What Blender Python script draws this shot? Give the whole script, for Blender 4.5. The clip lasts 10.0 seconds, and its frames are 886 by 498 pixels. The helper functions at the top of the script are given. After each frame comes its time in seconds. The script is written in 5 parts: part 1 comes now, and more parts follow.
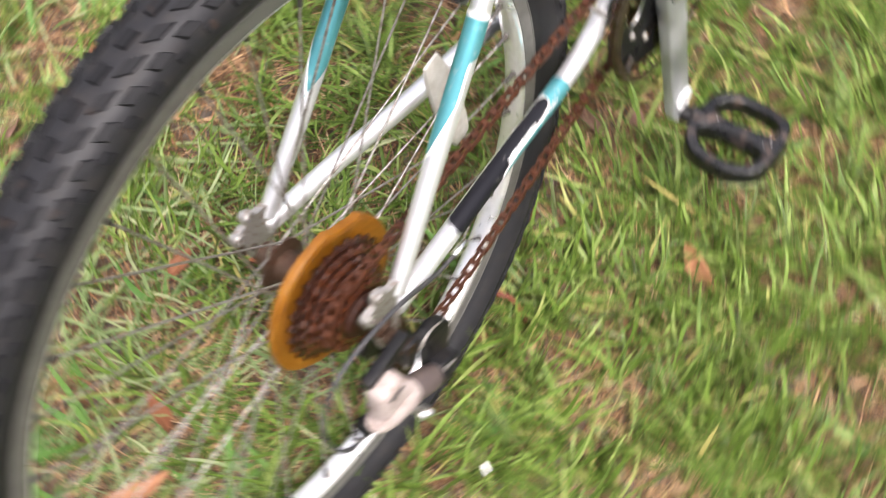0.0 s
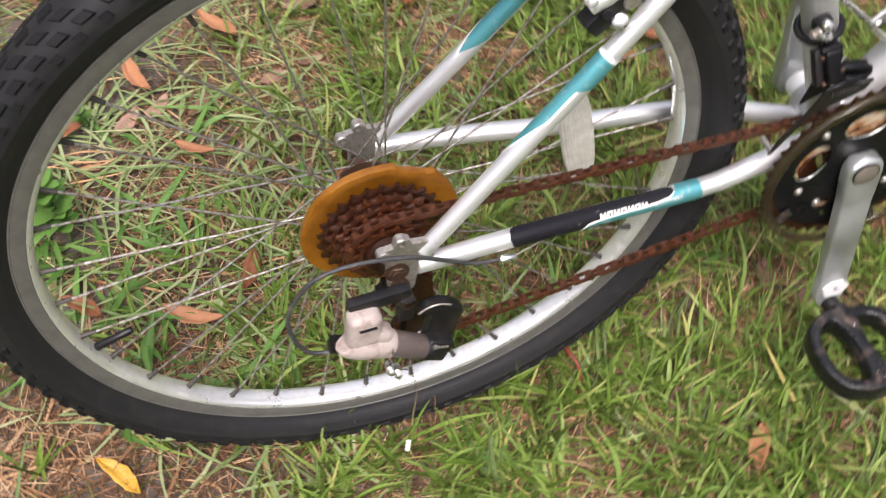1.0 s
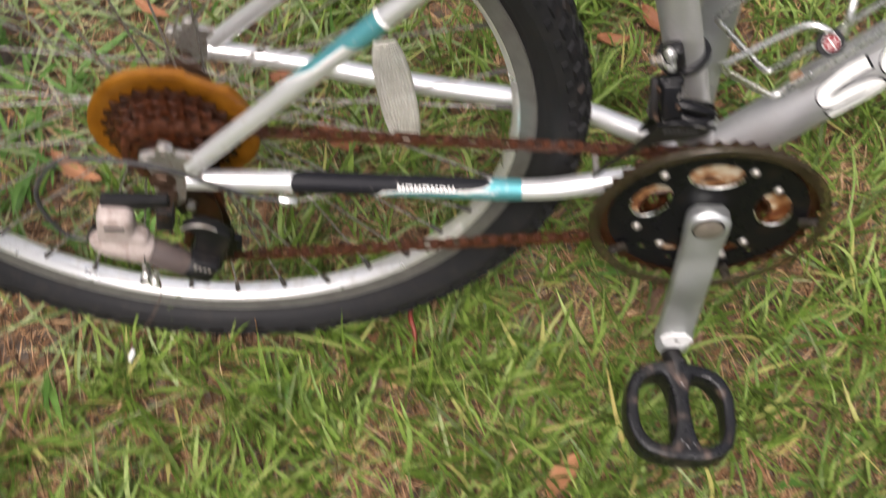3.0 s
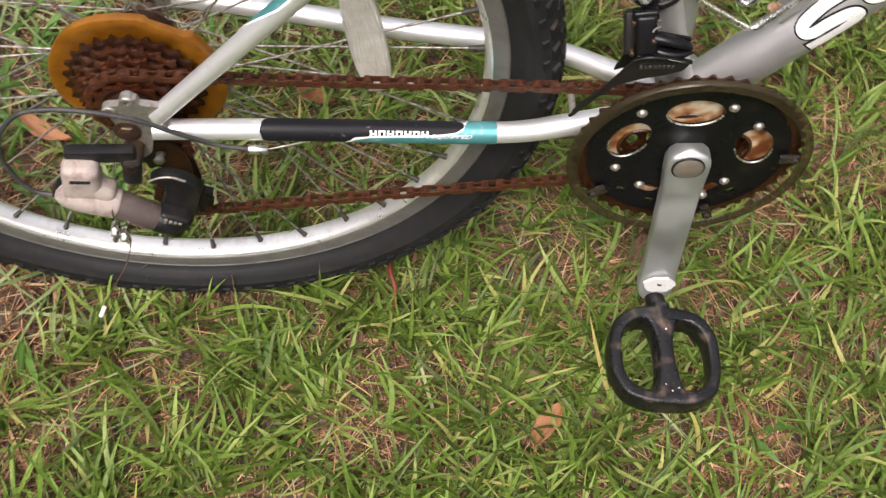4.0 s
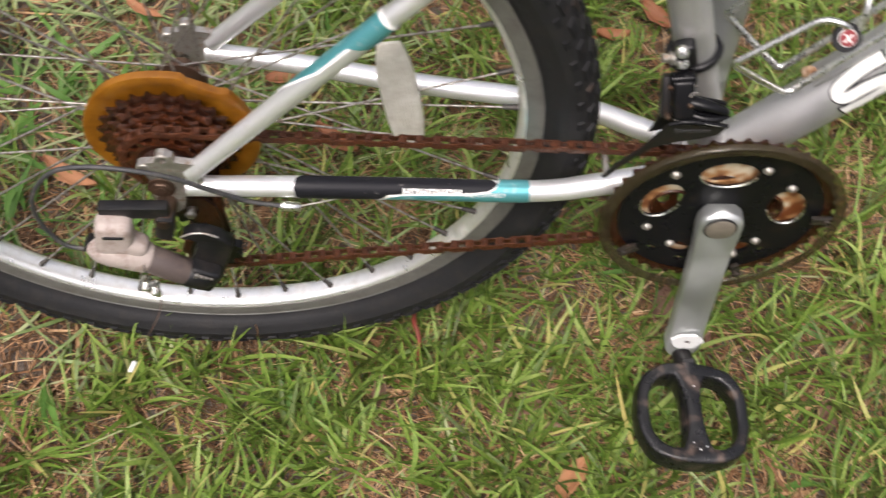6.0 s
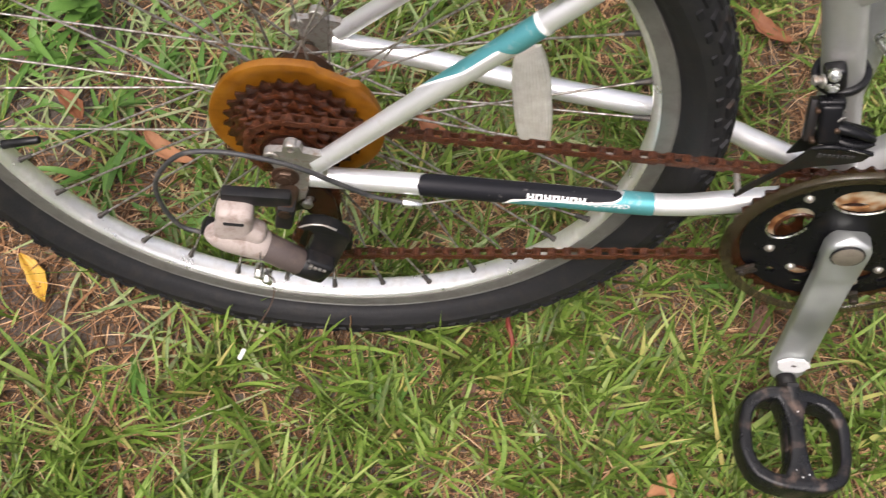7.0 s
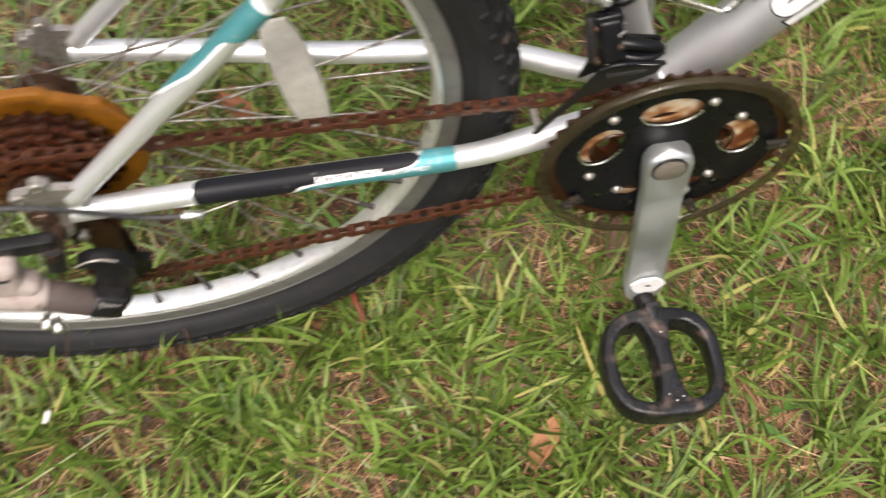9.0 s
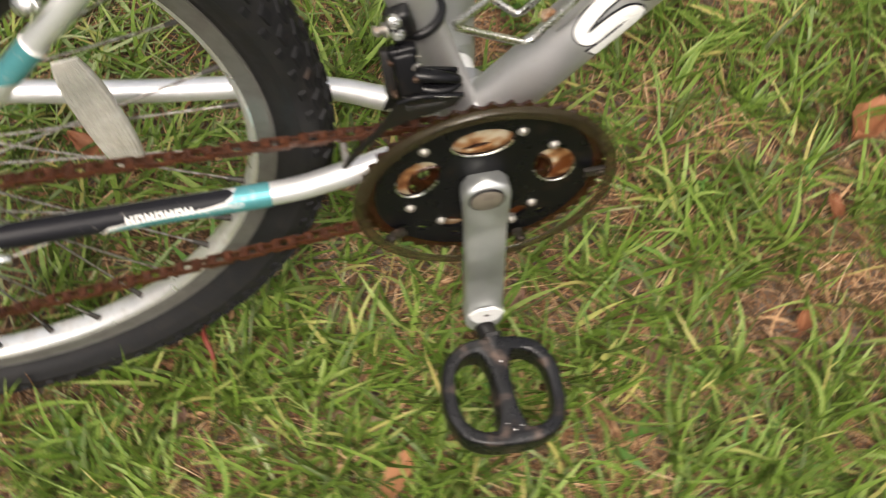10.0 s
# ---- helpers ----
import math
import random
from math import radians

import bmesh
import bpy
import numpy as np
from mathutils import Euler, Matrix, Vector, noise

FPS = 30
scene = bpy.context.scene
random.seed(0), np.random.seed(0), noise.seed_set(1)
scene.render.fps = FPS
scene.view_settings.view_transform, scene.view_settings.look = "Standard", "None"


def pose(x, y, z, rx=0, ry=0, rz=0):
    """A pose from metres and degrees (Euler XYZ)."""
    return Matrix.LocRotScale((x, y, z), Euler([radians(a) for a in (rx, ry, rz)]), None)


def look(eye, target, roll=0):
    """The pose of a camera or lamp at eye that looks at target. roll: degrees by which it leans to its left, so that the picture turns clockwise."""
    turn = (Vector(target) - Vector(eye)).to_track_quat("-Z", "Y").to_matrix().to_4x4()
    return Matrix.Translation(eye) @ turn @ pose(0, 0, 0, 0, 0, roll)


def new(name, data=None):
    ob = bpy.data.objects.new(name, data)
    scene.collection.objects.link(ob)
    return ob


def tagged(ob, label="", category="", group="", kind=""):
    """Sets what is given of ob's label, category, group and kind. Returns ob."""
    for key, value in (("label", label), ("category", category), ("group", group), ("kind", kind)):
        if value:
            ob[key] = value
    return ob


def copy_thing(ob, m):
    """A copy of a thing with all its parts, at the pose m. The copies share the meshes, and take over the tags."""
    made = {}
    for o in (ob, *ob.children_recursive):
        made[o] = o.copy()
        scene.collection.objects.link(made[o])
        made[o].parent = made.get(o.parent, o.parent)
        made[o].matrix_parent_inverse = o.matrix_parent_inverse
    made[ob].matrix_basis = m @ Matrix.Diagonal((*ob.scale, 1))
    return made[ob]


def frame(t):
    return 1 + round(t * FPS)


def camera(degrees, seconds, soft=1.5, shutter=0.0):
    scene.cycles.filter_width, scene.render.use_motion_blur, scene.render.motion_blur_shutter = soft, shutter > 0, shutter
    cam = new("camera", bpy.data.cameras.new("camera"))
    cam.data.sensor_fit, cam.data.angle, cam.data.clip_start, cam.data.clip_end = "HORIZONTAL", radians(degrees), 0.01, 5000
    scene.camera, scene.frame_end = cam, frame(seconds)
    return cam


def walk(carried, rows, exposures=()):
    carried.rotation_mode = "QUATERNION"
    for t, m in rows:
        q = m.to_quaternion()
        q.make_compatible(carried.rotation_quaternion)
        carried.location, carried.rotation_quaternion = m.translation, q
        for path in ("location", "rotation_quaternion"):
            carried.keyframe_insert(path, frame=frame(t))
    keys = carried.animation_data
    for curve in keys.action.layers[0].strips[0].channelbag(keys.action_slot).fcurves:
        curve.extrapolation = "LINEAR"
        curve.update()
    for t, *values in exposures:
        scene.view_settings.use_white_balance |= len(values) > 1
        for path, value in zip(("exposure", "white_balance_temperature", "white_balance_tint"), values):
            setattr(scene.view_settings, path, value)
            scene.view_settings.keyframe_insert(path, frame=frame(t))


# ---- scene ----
PATH = [
    (0, (-0.2529, -0.3756, 1.1078), (0.1186, -0.0287, 0.2466), -7.87),
    (0.1, (-0.2266, -0.3909, 1.1026), (0.1337, -0.0272, 0.2435), -6.18),
    (0.2, (-0.2159, -0.4132, 1.1008), (0.1346, -0.0175, 0.2519), -6.36),
    (0.3, (-0.2006, -0.4257, 1.1020), (0.1329, -0.0030, 0.2593), -6.09),
    (0.4, (-0.1756, -0.4606, 1.1094), (0.1157, 0.0027, 0.2724), -6.90),
    (0.5, (-0.1613, -0.4576, 1.1034), (0.1023, 0.0103, 0.2599), -5.05),
    (0.7, (-0.1470, -0.5131, 1.0963), (0.0690, -0.0113, 0.2588), -1.59),
    (1, (-0.1270, -0.5688, 1.1004), (0.0543, -0.0207, 0.2838), 1.27),
    (1.2, (-0.1066, -0.5930, 1.0978), (0.0715, -0.0328, 0.2888), 2.65),
    (1.5, (-0.0659, -0.6016, 1.0927), (0.0981, -0.0387, 0.2826), 2.96),
    (1.8, (-0.0283, -0.5806, 1.0727), (0.1204, -0.0072, 0.2670), 3.70),
    (2, (0.0170, -0.5416, 1.0610), (0.1685, 0.0002, 0.2343), 8.34),
    (2.2, (0.0630, -0.5404, 1.0633), (0.1942, 0.0141, 0.2415), 7.95),
    (2.5, (0.1130, -0.5254, 1.0745), (0.1770, 0.0112, 0.2332), 5.11),
    (2.8, (0.1621, -0.5363, 1.0790), (0.2024, -0.0246, 0.2208), 5.85),
    (3, (0.1890, -0.5592, 1.0814), (0.2209, -0.0476, 0.2228), 5.99),
    (3.2, (0.2019, -0.5861, 1.0754), (0.2264, -0.0757, 0.2158), 5.91),
    (4.3, (0.2004, -0.5528, 1.0566), (0.2508, -0.0702, 0.1822), 5.47),
    (4.5, (0.2024, -0.5473, 1.0601), (0.2568, -0.0582, 0.1895), 5.19),
    (5, (0.2077, -0.5411, 1.0673), (0.2695, -0.0408, 0.2036), 4.96),
    (5.2, (0.2083, -0.5455, 1.0689), (0.2645, -0.0417, 0.2070), 4.69),
    (6.3, (0.1524, -0.5365, 1.0654), (0.1881, -0.0297, 0.2041), 6.61),
    (6.5, (0.1365, -0.5335, 1.0621), (0.1719, -0.0291, 0.1993), 7.49),
    (6.8, (0.1216, -0.5390, 1.0607), (0.1370, -0.0328, 0.1984), 7.33),
    (7, (0.1091, -0.5251, 1.0588), (0.1234, -0.0310, 0.1895), 7.44),
    (7.2, (0.1050, -0.5229, 1.0588), (0.1184, -0.0314, 0.1881), 6.86),
    (7.5, (0.1148, -0.5176, 1.0599), (0.1201, -0.0309, 0.1863), 4.63),
    (8, (0.1332, -0.5129, 1.0637), (0.1350, -0.0286, 0.1888), 1.96),
    (8.2, (0.1397, -0.4984, 1.0623), (0.1550, -0.0274, 0.1803), 1.71),
    (8.5, (0.1606, -0.4931, 1.0543), (0.1924, -0.0271, 0.1701), 1.57),
    (8.7, (0.1685, -0.4718, 1.0381), (0.2314, -0.0295, 0.1434), 3.14),
    (9, (0.1963, -0.4483, 1.0190), (0.2780, -0.0200, 0.1191), 3.17),
    (9.2, (0.2107, -0.4301, 1.0066), (0.3017, -0.0157, 0.1011), 3.45),
    (9.5, (0.2278, -0.4324, 1.0020), (0.3467, -0.0127, 0.1022), 5.20),
    (9.8, (0.2605, -0.4358, 1.0138), (0.3948, -0.0091, 0.1194), 5.73),
    (10, (0.2875, -0.4575, 1.0206), (0.4158, -0.0147, 0.1332), 6.26),
]
cam = camera(42, 10.0, soft=1.25, shutter=0.95)
walk(cam, [(t, look(eye, target, roll)) for t, eye, target, roll in PATH], [(0, 0.83, 6500, 17), (0.4, 0.61, 6500, 18), (0.8, 0.43, 6500, 18), (1.5, 0.32, 6450, 17), (2.5, 0.10, 6600, 17), (3.0, 0.17, 6650, 16), (4.5, 0.20, 6800, 16), (5.0, 0.11, 6750, 14), (6.5, 0.24, 6650, 16), (8, 0.29, 6750, 15), (9.5, 0.31, 6950, 13), (10, 0.19, 7100, 12)])

# ---- light: bright overcast sky, a broad weak sun from behind the camera ----
world = bpy.data.worlds.new("overcast_sky")
scene.world = world
world.use_nodes = True
wn = world.node_tree.nodes
sky = wn.new("ShaderNodeTexSky")
sky.sky_type, sky.sun_disc = "NISHITA", False
sky.sun_elevation, sky.sun_rotation = radians(62), radians(200)
sky.air_density, sky.dust_density, sky.ozone_density = 1.0, 6.0, 1.0
cloud = wn.new("ShaderNodeHueSaturation")
cloud.inputs["Saturation"].default_value = 0.35
world.node_tree.links.new(sky.outputs[0], cloud.inputs["Color"])
# an overcast dome is brighter overhead; the horizon is dimmed to deepen shade below
spot = wn.new("ShaderNodeTexCoord")
axes = wn.new("ShaderNodeSeparateXYZ")
dome = wn.new("ShaderNodeMapRange")
dome.interpolation_type = "SMOOTHSTEP"
dome.inputs["From Min"].default_value, dome.inputs["From Max"].default_value = 0.05, 0.75
dome.inputs["To Min"].default_value, dome.inputs["To Max"].default_value = 0.28, 1.75
shade = wn.new("ShaderNodeMix")
shade.data_type, shade.blend_type = "RGBA", "MULTIPLY"
shade.inputs[0].default_value = 1.0
for a, b in ((spot.outputs["Generated"], axes.inputs[0]), (axes.outputs["Z"], dome.inputs["Value"]), (cloud.outputs[0], shade.inputs[6]), (dome.outputs[0], shade.inputs[7]), (shade.outputs[2], wn["Background"].inputs[0])):
    world.node_tree.links.new(a, b)
wn["Background"].inputs[1].default_value = 0.132
sun = new("sun", bpy.data.lights.new("sun", "SUN"))
sun.data.energy, sun.data.angle, sun.data.color = 1.5, radians(12), (1.0, 0.96, 0.9)
sun.matrix_world = look((-0.35, -0.95, 1.9), (0, 0, 0))
scene.view_settings.exposure = 0.32


# ---- materials ----
def material(name, rough=0.5, metal=0.0, gloss=0.5):
    m = bpy.data.materials.new(name)
    m.use_nodes = True
    b = m.node_tree.nodes["Principled BSDF"]
    b.inputs["Roughness"].default_value, b.inputs["Metallic"].default_value = rough, metal
    b.inputs["Specular IOR Level"].default_value = gloss
    return m, m.node_tree, b


def add(tree, kind, **values):
    n = tree.nodes.new(kind)
    for key, v in values.items():
        n.inputs[key].default_value = v
    return n


def ramp(tree, source, stops):
    r = tree.nodes.new("ShaderNodeValToRGB")
    el = r.color_ramp.elements
    while len(el) < len(stops):
        el.new(0.5)
    for e, (p, c) in zip(el, stops):
        e.position, e.color = p, (*c, 1)
    tree.links.new(source, r.inputs[0])
    return r.outputs[0]


def mix(tree, fac, a, b):
    n = tree.nodes.new("ShaderNodeMix")
    n.data_type = "RGBA"
    for socket, v in ((n.inputs[0], fac), (n.inputs[6], a), (n.inputs[7], b)):
        if isinstance(v, (tuple, float, int)):
            socket.default_value = (*v, 1) if isinstance(v, tuple) else v
        else:
            tree.links.new(v, socket)
    return n.outputs[2]


def noise_of(tree, scale, detail=4.0, rough=0.6):
    c = tree.nodes.new("ShaderNodeTexCoord")
    n = add(tree, "ShaderNodeTexNoise", Scale=scale, Detail=detail, Roughness=rough)
    tree.links.new(c.outputs["Object"], n.inputs["Vector"])
    return n.outputs["Fac"]


def bump(tree, b, height, strength, distance):
    n = add(tree, "ShaderNodeBump", Strength=strength, Distance=distance)
    tree.links.new(height, n.inputs["Height"])
    tree.links.new(n.outputs[0], b.inputs["Normal"])


def worn(name, base, dirt, rough=0.4, metal=0.0, scale=60, amount=(0.5, 0.72), fine=900, relief=0.1, vary=0.15, size=0.0004, gloss=0.5, patchy=1.0):
    """A base colour with patches of dirt or rust, a finer grain and a light relief."""
    m, t, b = material(name, rough, metal, gloss)
    big, small = noise_of(t, scale), noise_of(t, fine, 3)
    mask = ramp(t, big, [(amount[0], (0, 0, 0)), (amount[1], (1, 1, 1))])
    lo, hi = tuple(c * (1 - vary) for c in base), tuple(min(1, c * (1 + vary)) for c in base)
    t.links.new(mix(t, mask, mix(t, small, lo, hi), dirt), b.inputs["Base Color"])
    n = add(t, "ShaderNodeMapRange", **{"To Min": max(0.03, rough - 0.1 * patchy), "To Max": min(1, rough + 0.22 * patchy)})
    t.links.new(big, n.inputs["Value"])
    t.links.new(n.outputs[0], b.inputs["Roughness"])
    if metal:
        k = add(t, "ShaderNodeMapRange", **{"To Min": metal, "To Max": metal * 0.35})
        t.links.new(mask, k.inputs["Value"])
        t.links.new(k.outputs[0], b.inputs["Metallic"])
    if relief:
        bump(t, b, small, relief, size)
    return m


def rusty(name, a, b_, c, rough=0.42, gloss=0.22, relief=0.9):
    m, t, b = material(name, rough, 0.0, gloss)
    big, small = noise_of(t, 130, 6), noise_of(t, 1200, 4)
    t.links.new(mix(t, ramp(t, small, [(0.42, (0, 0, 0)), (0.7, (1, 1, 1))]), ramp(t, big, [(0.3, a), (0.5, b_), (0.72, c)]), c), b.inputs["Base Color"])
    bump(t, b, small, relief, 0.0012)
    return m


SILVER = worn("silver_paint", (0.88, 0.885, 0.895), (0.60, 0.57, 0.53), 0.35, 0.76, 55, (0.62, 0.85), 900, 0.0, 0.04, patchy=0.25)
# darker copy of the silver paint, for tubes that reflect less sky
FRAME = worn("silver_paint_dimmed", (0.55, 0.55, 0.55), (0.40, 0.38, 0.36), 0.46, 0.85, 55, (0.60, 0.85), 2200, 0.05, 0.08)
STAINED = worn("stained_silver_paint", (0.74, 0.74, 0.735), (0.20, 0.125, 0.075), 0.30, 0.80, 85, (0.40, 0.66), 900, 0.2, 0.12)
STEEL = worn("dull_steel", (0.46, 0.44, 0.41), (0.22, 0.15, 0.10), 0.42, 0.9, 160, (0.5, 0.72), 1200, 0.15)
CHROME = worn("bright_steel", (0.82, 0.82, 0.80), (0.45, 0.36, 0.27), 0.22, 1.0, 240, (0.6, 0.8), 900, 0.05)
RIM = worn("rim_alloy", (0.95, 0.945, 0.93), (0.62, 0.59, 0.54), 0.26, 0.78, 50, (0.50, 0.80), 700, 0.08, 0.06)
CRANK = worn("crank_alloy", (0.47, 0.49, 0.485), (0.40, 0.41, 0.40), 0.36, 0.85, 30, (0.40, 0.85), 1500, 0.06, 0.08)
# alloy whose sky glare is put into a near-white base colour
GLARE_WHITE = worn("white_glare_alloy", (0.86, 0.86, 0.85), (0.55, 0.53, 0.50), 0.35, 0.15, 300, (0.6, 0.75), 900, 0.1)
TEAL = worn("teal_decal", (0.11, 0.39, 0.43), (0.30, 0.46, 0.47), 0.32, 0.60, 130, (0.58, 0.76), 900, 0.0, 0.06, patchy=0.3)
BLACK_DECAL = worn("black_decal", (0.010, 0.010, 0.013), (0.11, 0.105, 0.10), 0.34, 0.0, 160, (0.66, 0.74), 1800, 0.06, gloss=0.22)
WHITE_DECAL = worn("white_decal", (0.82, 0.82, 0.80), (0.6, 0.58, 0.54), 0.4, 0.0, 300, (0.55, 0.8), 900, 0.02)
RUBBER = worn("tyre_rubber", (0.012, 0.012, 0.0135), (0.026, 0.023, 0.021), 0.5, 0.0, 90, (0.48, 0.78), 420, 0.5, 0.4, gloss=0.35)
TREAD = worn("tread_rubber", (0.012, 0.012, 0.013), (0.045, 0.030, 0.022), 0.5, 0.0, 70, (0.60, 0.78), 500, 0.5, 0.35, gloss=0.14)
PLASTIC = worn("black_plastic", (0.007, 0.007, 0.008), (0.034, 0.027, 0.022), 0.34, 0.0, 60, (0.54, 0.80), 900, 0.2, 0.3, gloss=0.36)
SPIDER = worn("black_enamel", (0.005, 0.005, 0.006), (0.022, 0.015, 0.011), 0.24, 0.0, 60, (0.58, 0.82), 900, 0.1, 0.3, gloss=0.22)
GUARD_TAB = worn("clouded_plastic", (0.022, 0.019, 0.016), (0.05, 0.035, 0.025), 0.16, 0.0, 120, (0.5, 0.75), 900, 0.1)
PEDAL = worn("scuffed_black_plastic", (0.007, 0.007, 0.008), (0.12, 0.082, 0.064), 0.24, 0.0, 55, (0.56, 0.74), 620, 0.9, 0.5, size=0.0006, gloss=0.5)
BEIGE = worn("weathered_beige_plastic", (0.385, 0.325, 0.298), (0.20, 0.14, 0.115), 0.42, 0.0, 95, (0.50, 0.74), 300, 0.5, size=0.0010, gloss=0.3)
TAUPE = worn("faded_grey_plastic", (0.085, 0.066, 0.062), (0.13, 0.10, 0.085), 0.42, 0.0, 80, (0.48, 0.75), 700, 0.2, gloss=0.3)
CABLE = worn("cable_casing", (0.035, 0.035, 0.037), (0.10, 0.09, 0.08), 0.5, 0.0, 90, (0.5, 0.75), 900, 0.1)
SPOKE = worn("spoke_steel", (0.40, 0.385, 0.36), (0.12, 0.09, 0.07), 0.34, 0.9, 30, (0.42, 0.60), 900, 0.1)
NIPPLE = worn("dark_nipple", (0.07, 0.065, 0.06), (0.14, 0.10, 0.07), 0.5, 0.6, 200, (0.5, 0.7), 900, 0.1)
TRACK = worn("brake_track", (0.20, 0.195, 0.18), (0.10, 0.092, 0.08), 0.42, 0.6, 40, (0.45, 0.8), 900, 0.15)
HUB = worn("dark_hub_steel", (0.10, 0.065, 0.045), (0.06, 0.025, 0.012), 0.4, 0.7, 120, (0.42, 0.62), 900, 0.2)
RUST = rusty("chain_rust", (0.010, 0.0035, 0.002), (0.036, 0.011, 0.005), (0.115, 0.037, 0.014), 0.36, 0.3)
RUST_DARK = rusty("sprocket_rust", (0.004, 0.0015, 0.001), (0.012, 0.0035, 0.002), (0.055, 0.016, 0.006), 0.30, 0.3)
COG = rusty("cog_rust", (0.007, 0.002, 0.001), (0.024, 0.0065, 0.003), (0.095, 0.027, 0.009), 0.13, 0.85, 0.3)
COG_DARK = rusty("dark_cog_rust", (0.006, 0.002, 0.001), (0.018, 0.006, 0.003), (0.050, 0.016, 0.007), 0.20, 0.6, 0.3)
RUST_TAN = rusty("ring_rust", (0.12, 0.038, 0.012), (0.58, 0.46, 0.34), (0.32, 0.125, 0.038))


def amber_plastic():
    m, t, b = material("amber_plastic", 0.30)
    big = noise_of(t, 45, 5)
    t.links.new(ramp(t, big, [(0.3, (0.15, 0.050, 0.004)), (0.5, (0.27, 0.102, 0.007)), (0.75, (0.36, 0.155, 0.018))]), b.inputs["Base Color"])
    b.inputs["Transmission Weight"].default_value = 0.25
    bump(t, b, noise_of(t, 500), 0.1, 0.0004)
    return m


def smoked_plastic():
    m, t, b = material("smoked_plastic", 0.22, 0.0, 0.45)
    t.links.new(ramp(t, noise_of(t, 60, 5), [(0.3, (0.030, 0.024, 0.014)), (0.7, (0.070, 0.058, 0.034))]), b.inputs["Base Color"])
    clear = t.nodes.new("ShaderNodeBsdfTransparent")
    clear.inputs[0].default_value = (0.80, 0.74, 0.58, 1)
    blend = add(t, "ShaderNodeMixShader", Fac=0.47)
    t.links.new(clear.outputs[0], blend.inputs[1])
    t.links.new(b.outputs[0], blend.inputs[2])
    t.links.new(blend.outputs[0], t.nodes["Material Output"].inputs["Surface"])
    return m


def reflector_plastic():
    m, t, b = material("reflector_plastic", 0.28)
    t.links.new(ramp(t, noise_of(t, 120, 4), [(0.3, (0.60, 0.57, 0.50)), (0.7, (0.82, 0.80, 0.74))]), b.inputs["Base Color"])
    b.inputs["Transmission Weight"].default_value = 0.35
    return m


FD_ARM = worn("stained_arm", (0.010, 0.009, 0.009), (0.040, 0.018, 0.011), 0.32, 0.0, 150, (0.55, 0.8), 900, 0.2, gloss=0.45)
CAP = worn("pressed_cap", (0.20, 0.175, 0.140), (0.12, 0.095, 0.075), 0.42, 0.25, 120, (0.5, 0.8), 900, 0.1)
BADGE_RED = worn("badge_red", (0.20, 0.018, 0.024), (0.40, 0.25, 0.25), 0.35, 0.0, 300, (0.6, 0.8), 900, 0.05)

def cream_paint():
    """Smooth cream paint, going rusty in soft wide patches."""
    m, t, b = material("cream_paint", 0.34)
    t.links.new(ramp(t, noise_of(t, 42, 2.0), [(0.37, (0.12, 0.036, 0.010)), (0.47, (0.33, 0.17, 0.072)), (0.56, (0.50, 0.42, 0.30)), (0.72, (0.57, 0.51, 0.40))]), b.inputs["Base Color"])
    bump(t, b, noise_of(t, 700), 0.15, 0.0004)
    return m


CREAM_RUST = cream_paint()
AMBER, SMOKED, REFLECTOR = amber_plastic(), smoked_plastic(), reflector_plastic()


def leafy(name, stops, rough=0.5, translucent=0.35, island=True, relief=300, gloss=0.3):
    """Thin plant matter: colour by piece, a little light passes through."""
    m, t, b = material(name, rough, 0.0, gloss)
    g = t.nodes.new("ShaderNodeNewGeometry" if island else "ShaderNodeObjectInfo")
    per = g.outputs["Random Per Island"] if island else g.outputs["Random"]
    n = noise_of(t, relief, 3)
    colour = mix(t, 0.22, ramp(t, per, stops), ramp(t, n, [(0.3, stops[0][1]), (0.75, stops[-1][1])]))
    t.links.new(colour, b.inputs["Base Color"])
    bump(t, b, n, 0.25, 0.0006)
    thin = t.nodes.new("ShaderNodeBsdfTranslucent")
    t.links.new(colour, thin.inputs[0])
    blend = add(t, "ShaderNodeMixShader", Fac=translucent)
    t.links.new(b.outputs[0], blend.inputs[1])
    t.links.new(thin.outputs[0], blend.inputs[2])
    t.links.new(blend.outputs[0], t.nodes["Material Output"].inputs["Surface"])
    return m


GRASS = leafy("green_grass", [(0.0, (0.013, 0.040, 0.004)), (0.30, (0.040, 0.110, 0.007)), (0.58, (0.092, 0.194, 0.020)), (0.82, (0.170, 0.284, 0.050)), (0.94, (0.27, 0.37, 0.105)), (1.0, (0.47, 0.39, 0.13))], 0.42, 0.17, gloss=0.24)
PALE = leafy("pale_grass", [(0.0, (0.11, 0.175, 0.050)), (0.6, (0.24, 0.330, 0.130)), (1.0, (0.42, 0.44, 0.24))], 0.5, 0.22, gloss=0.25)
STRAW = leafy("dead_grass", [(0.0, (0.014, 0.007, 0.004)), (0.42, (0.054, 0.025, 0.013)), (0.76, (0.25, 0.120, 0.060)), (1.0, (0.63, 0.40, 0.22))], 0.8, 0.08, gloss=0.10)
STALK = leafy("pale_stalk", [(0.0, (0.15, 0.065, 0.034)), (0.4, (0.32, 0.168, 0.092)), (0.75, (0.53, 0.33, 0.195)), (1.0, (0.76, 0.57, 0.36))], 0.7, 0.10, gloss=0.12)
DULL_LEAF = leafy("dull_leaf", [(0.0, (0.16, 0.085, 0.060)), (0.5, (0.26, 0.150, 0.110)), (1.0, (0.36, 0.225, 0.170))], 0.6, 0.15, False, 160)
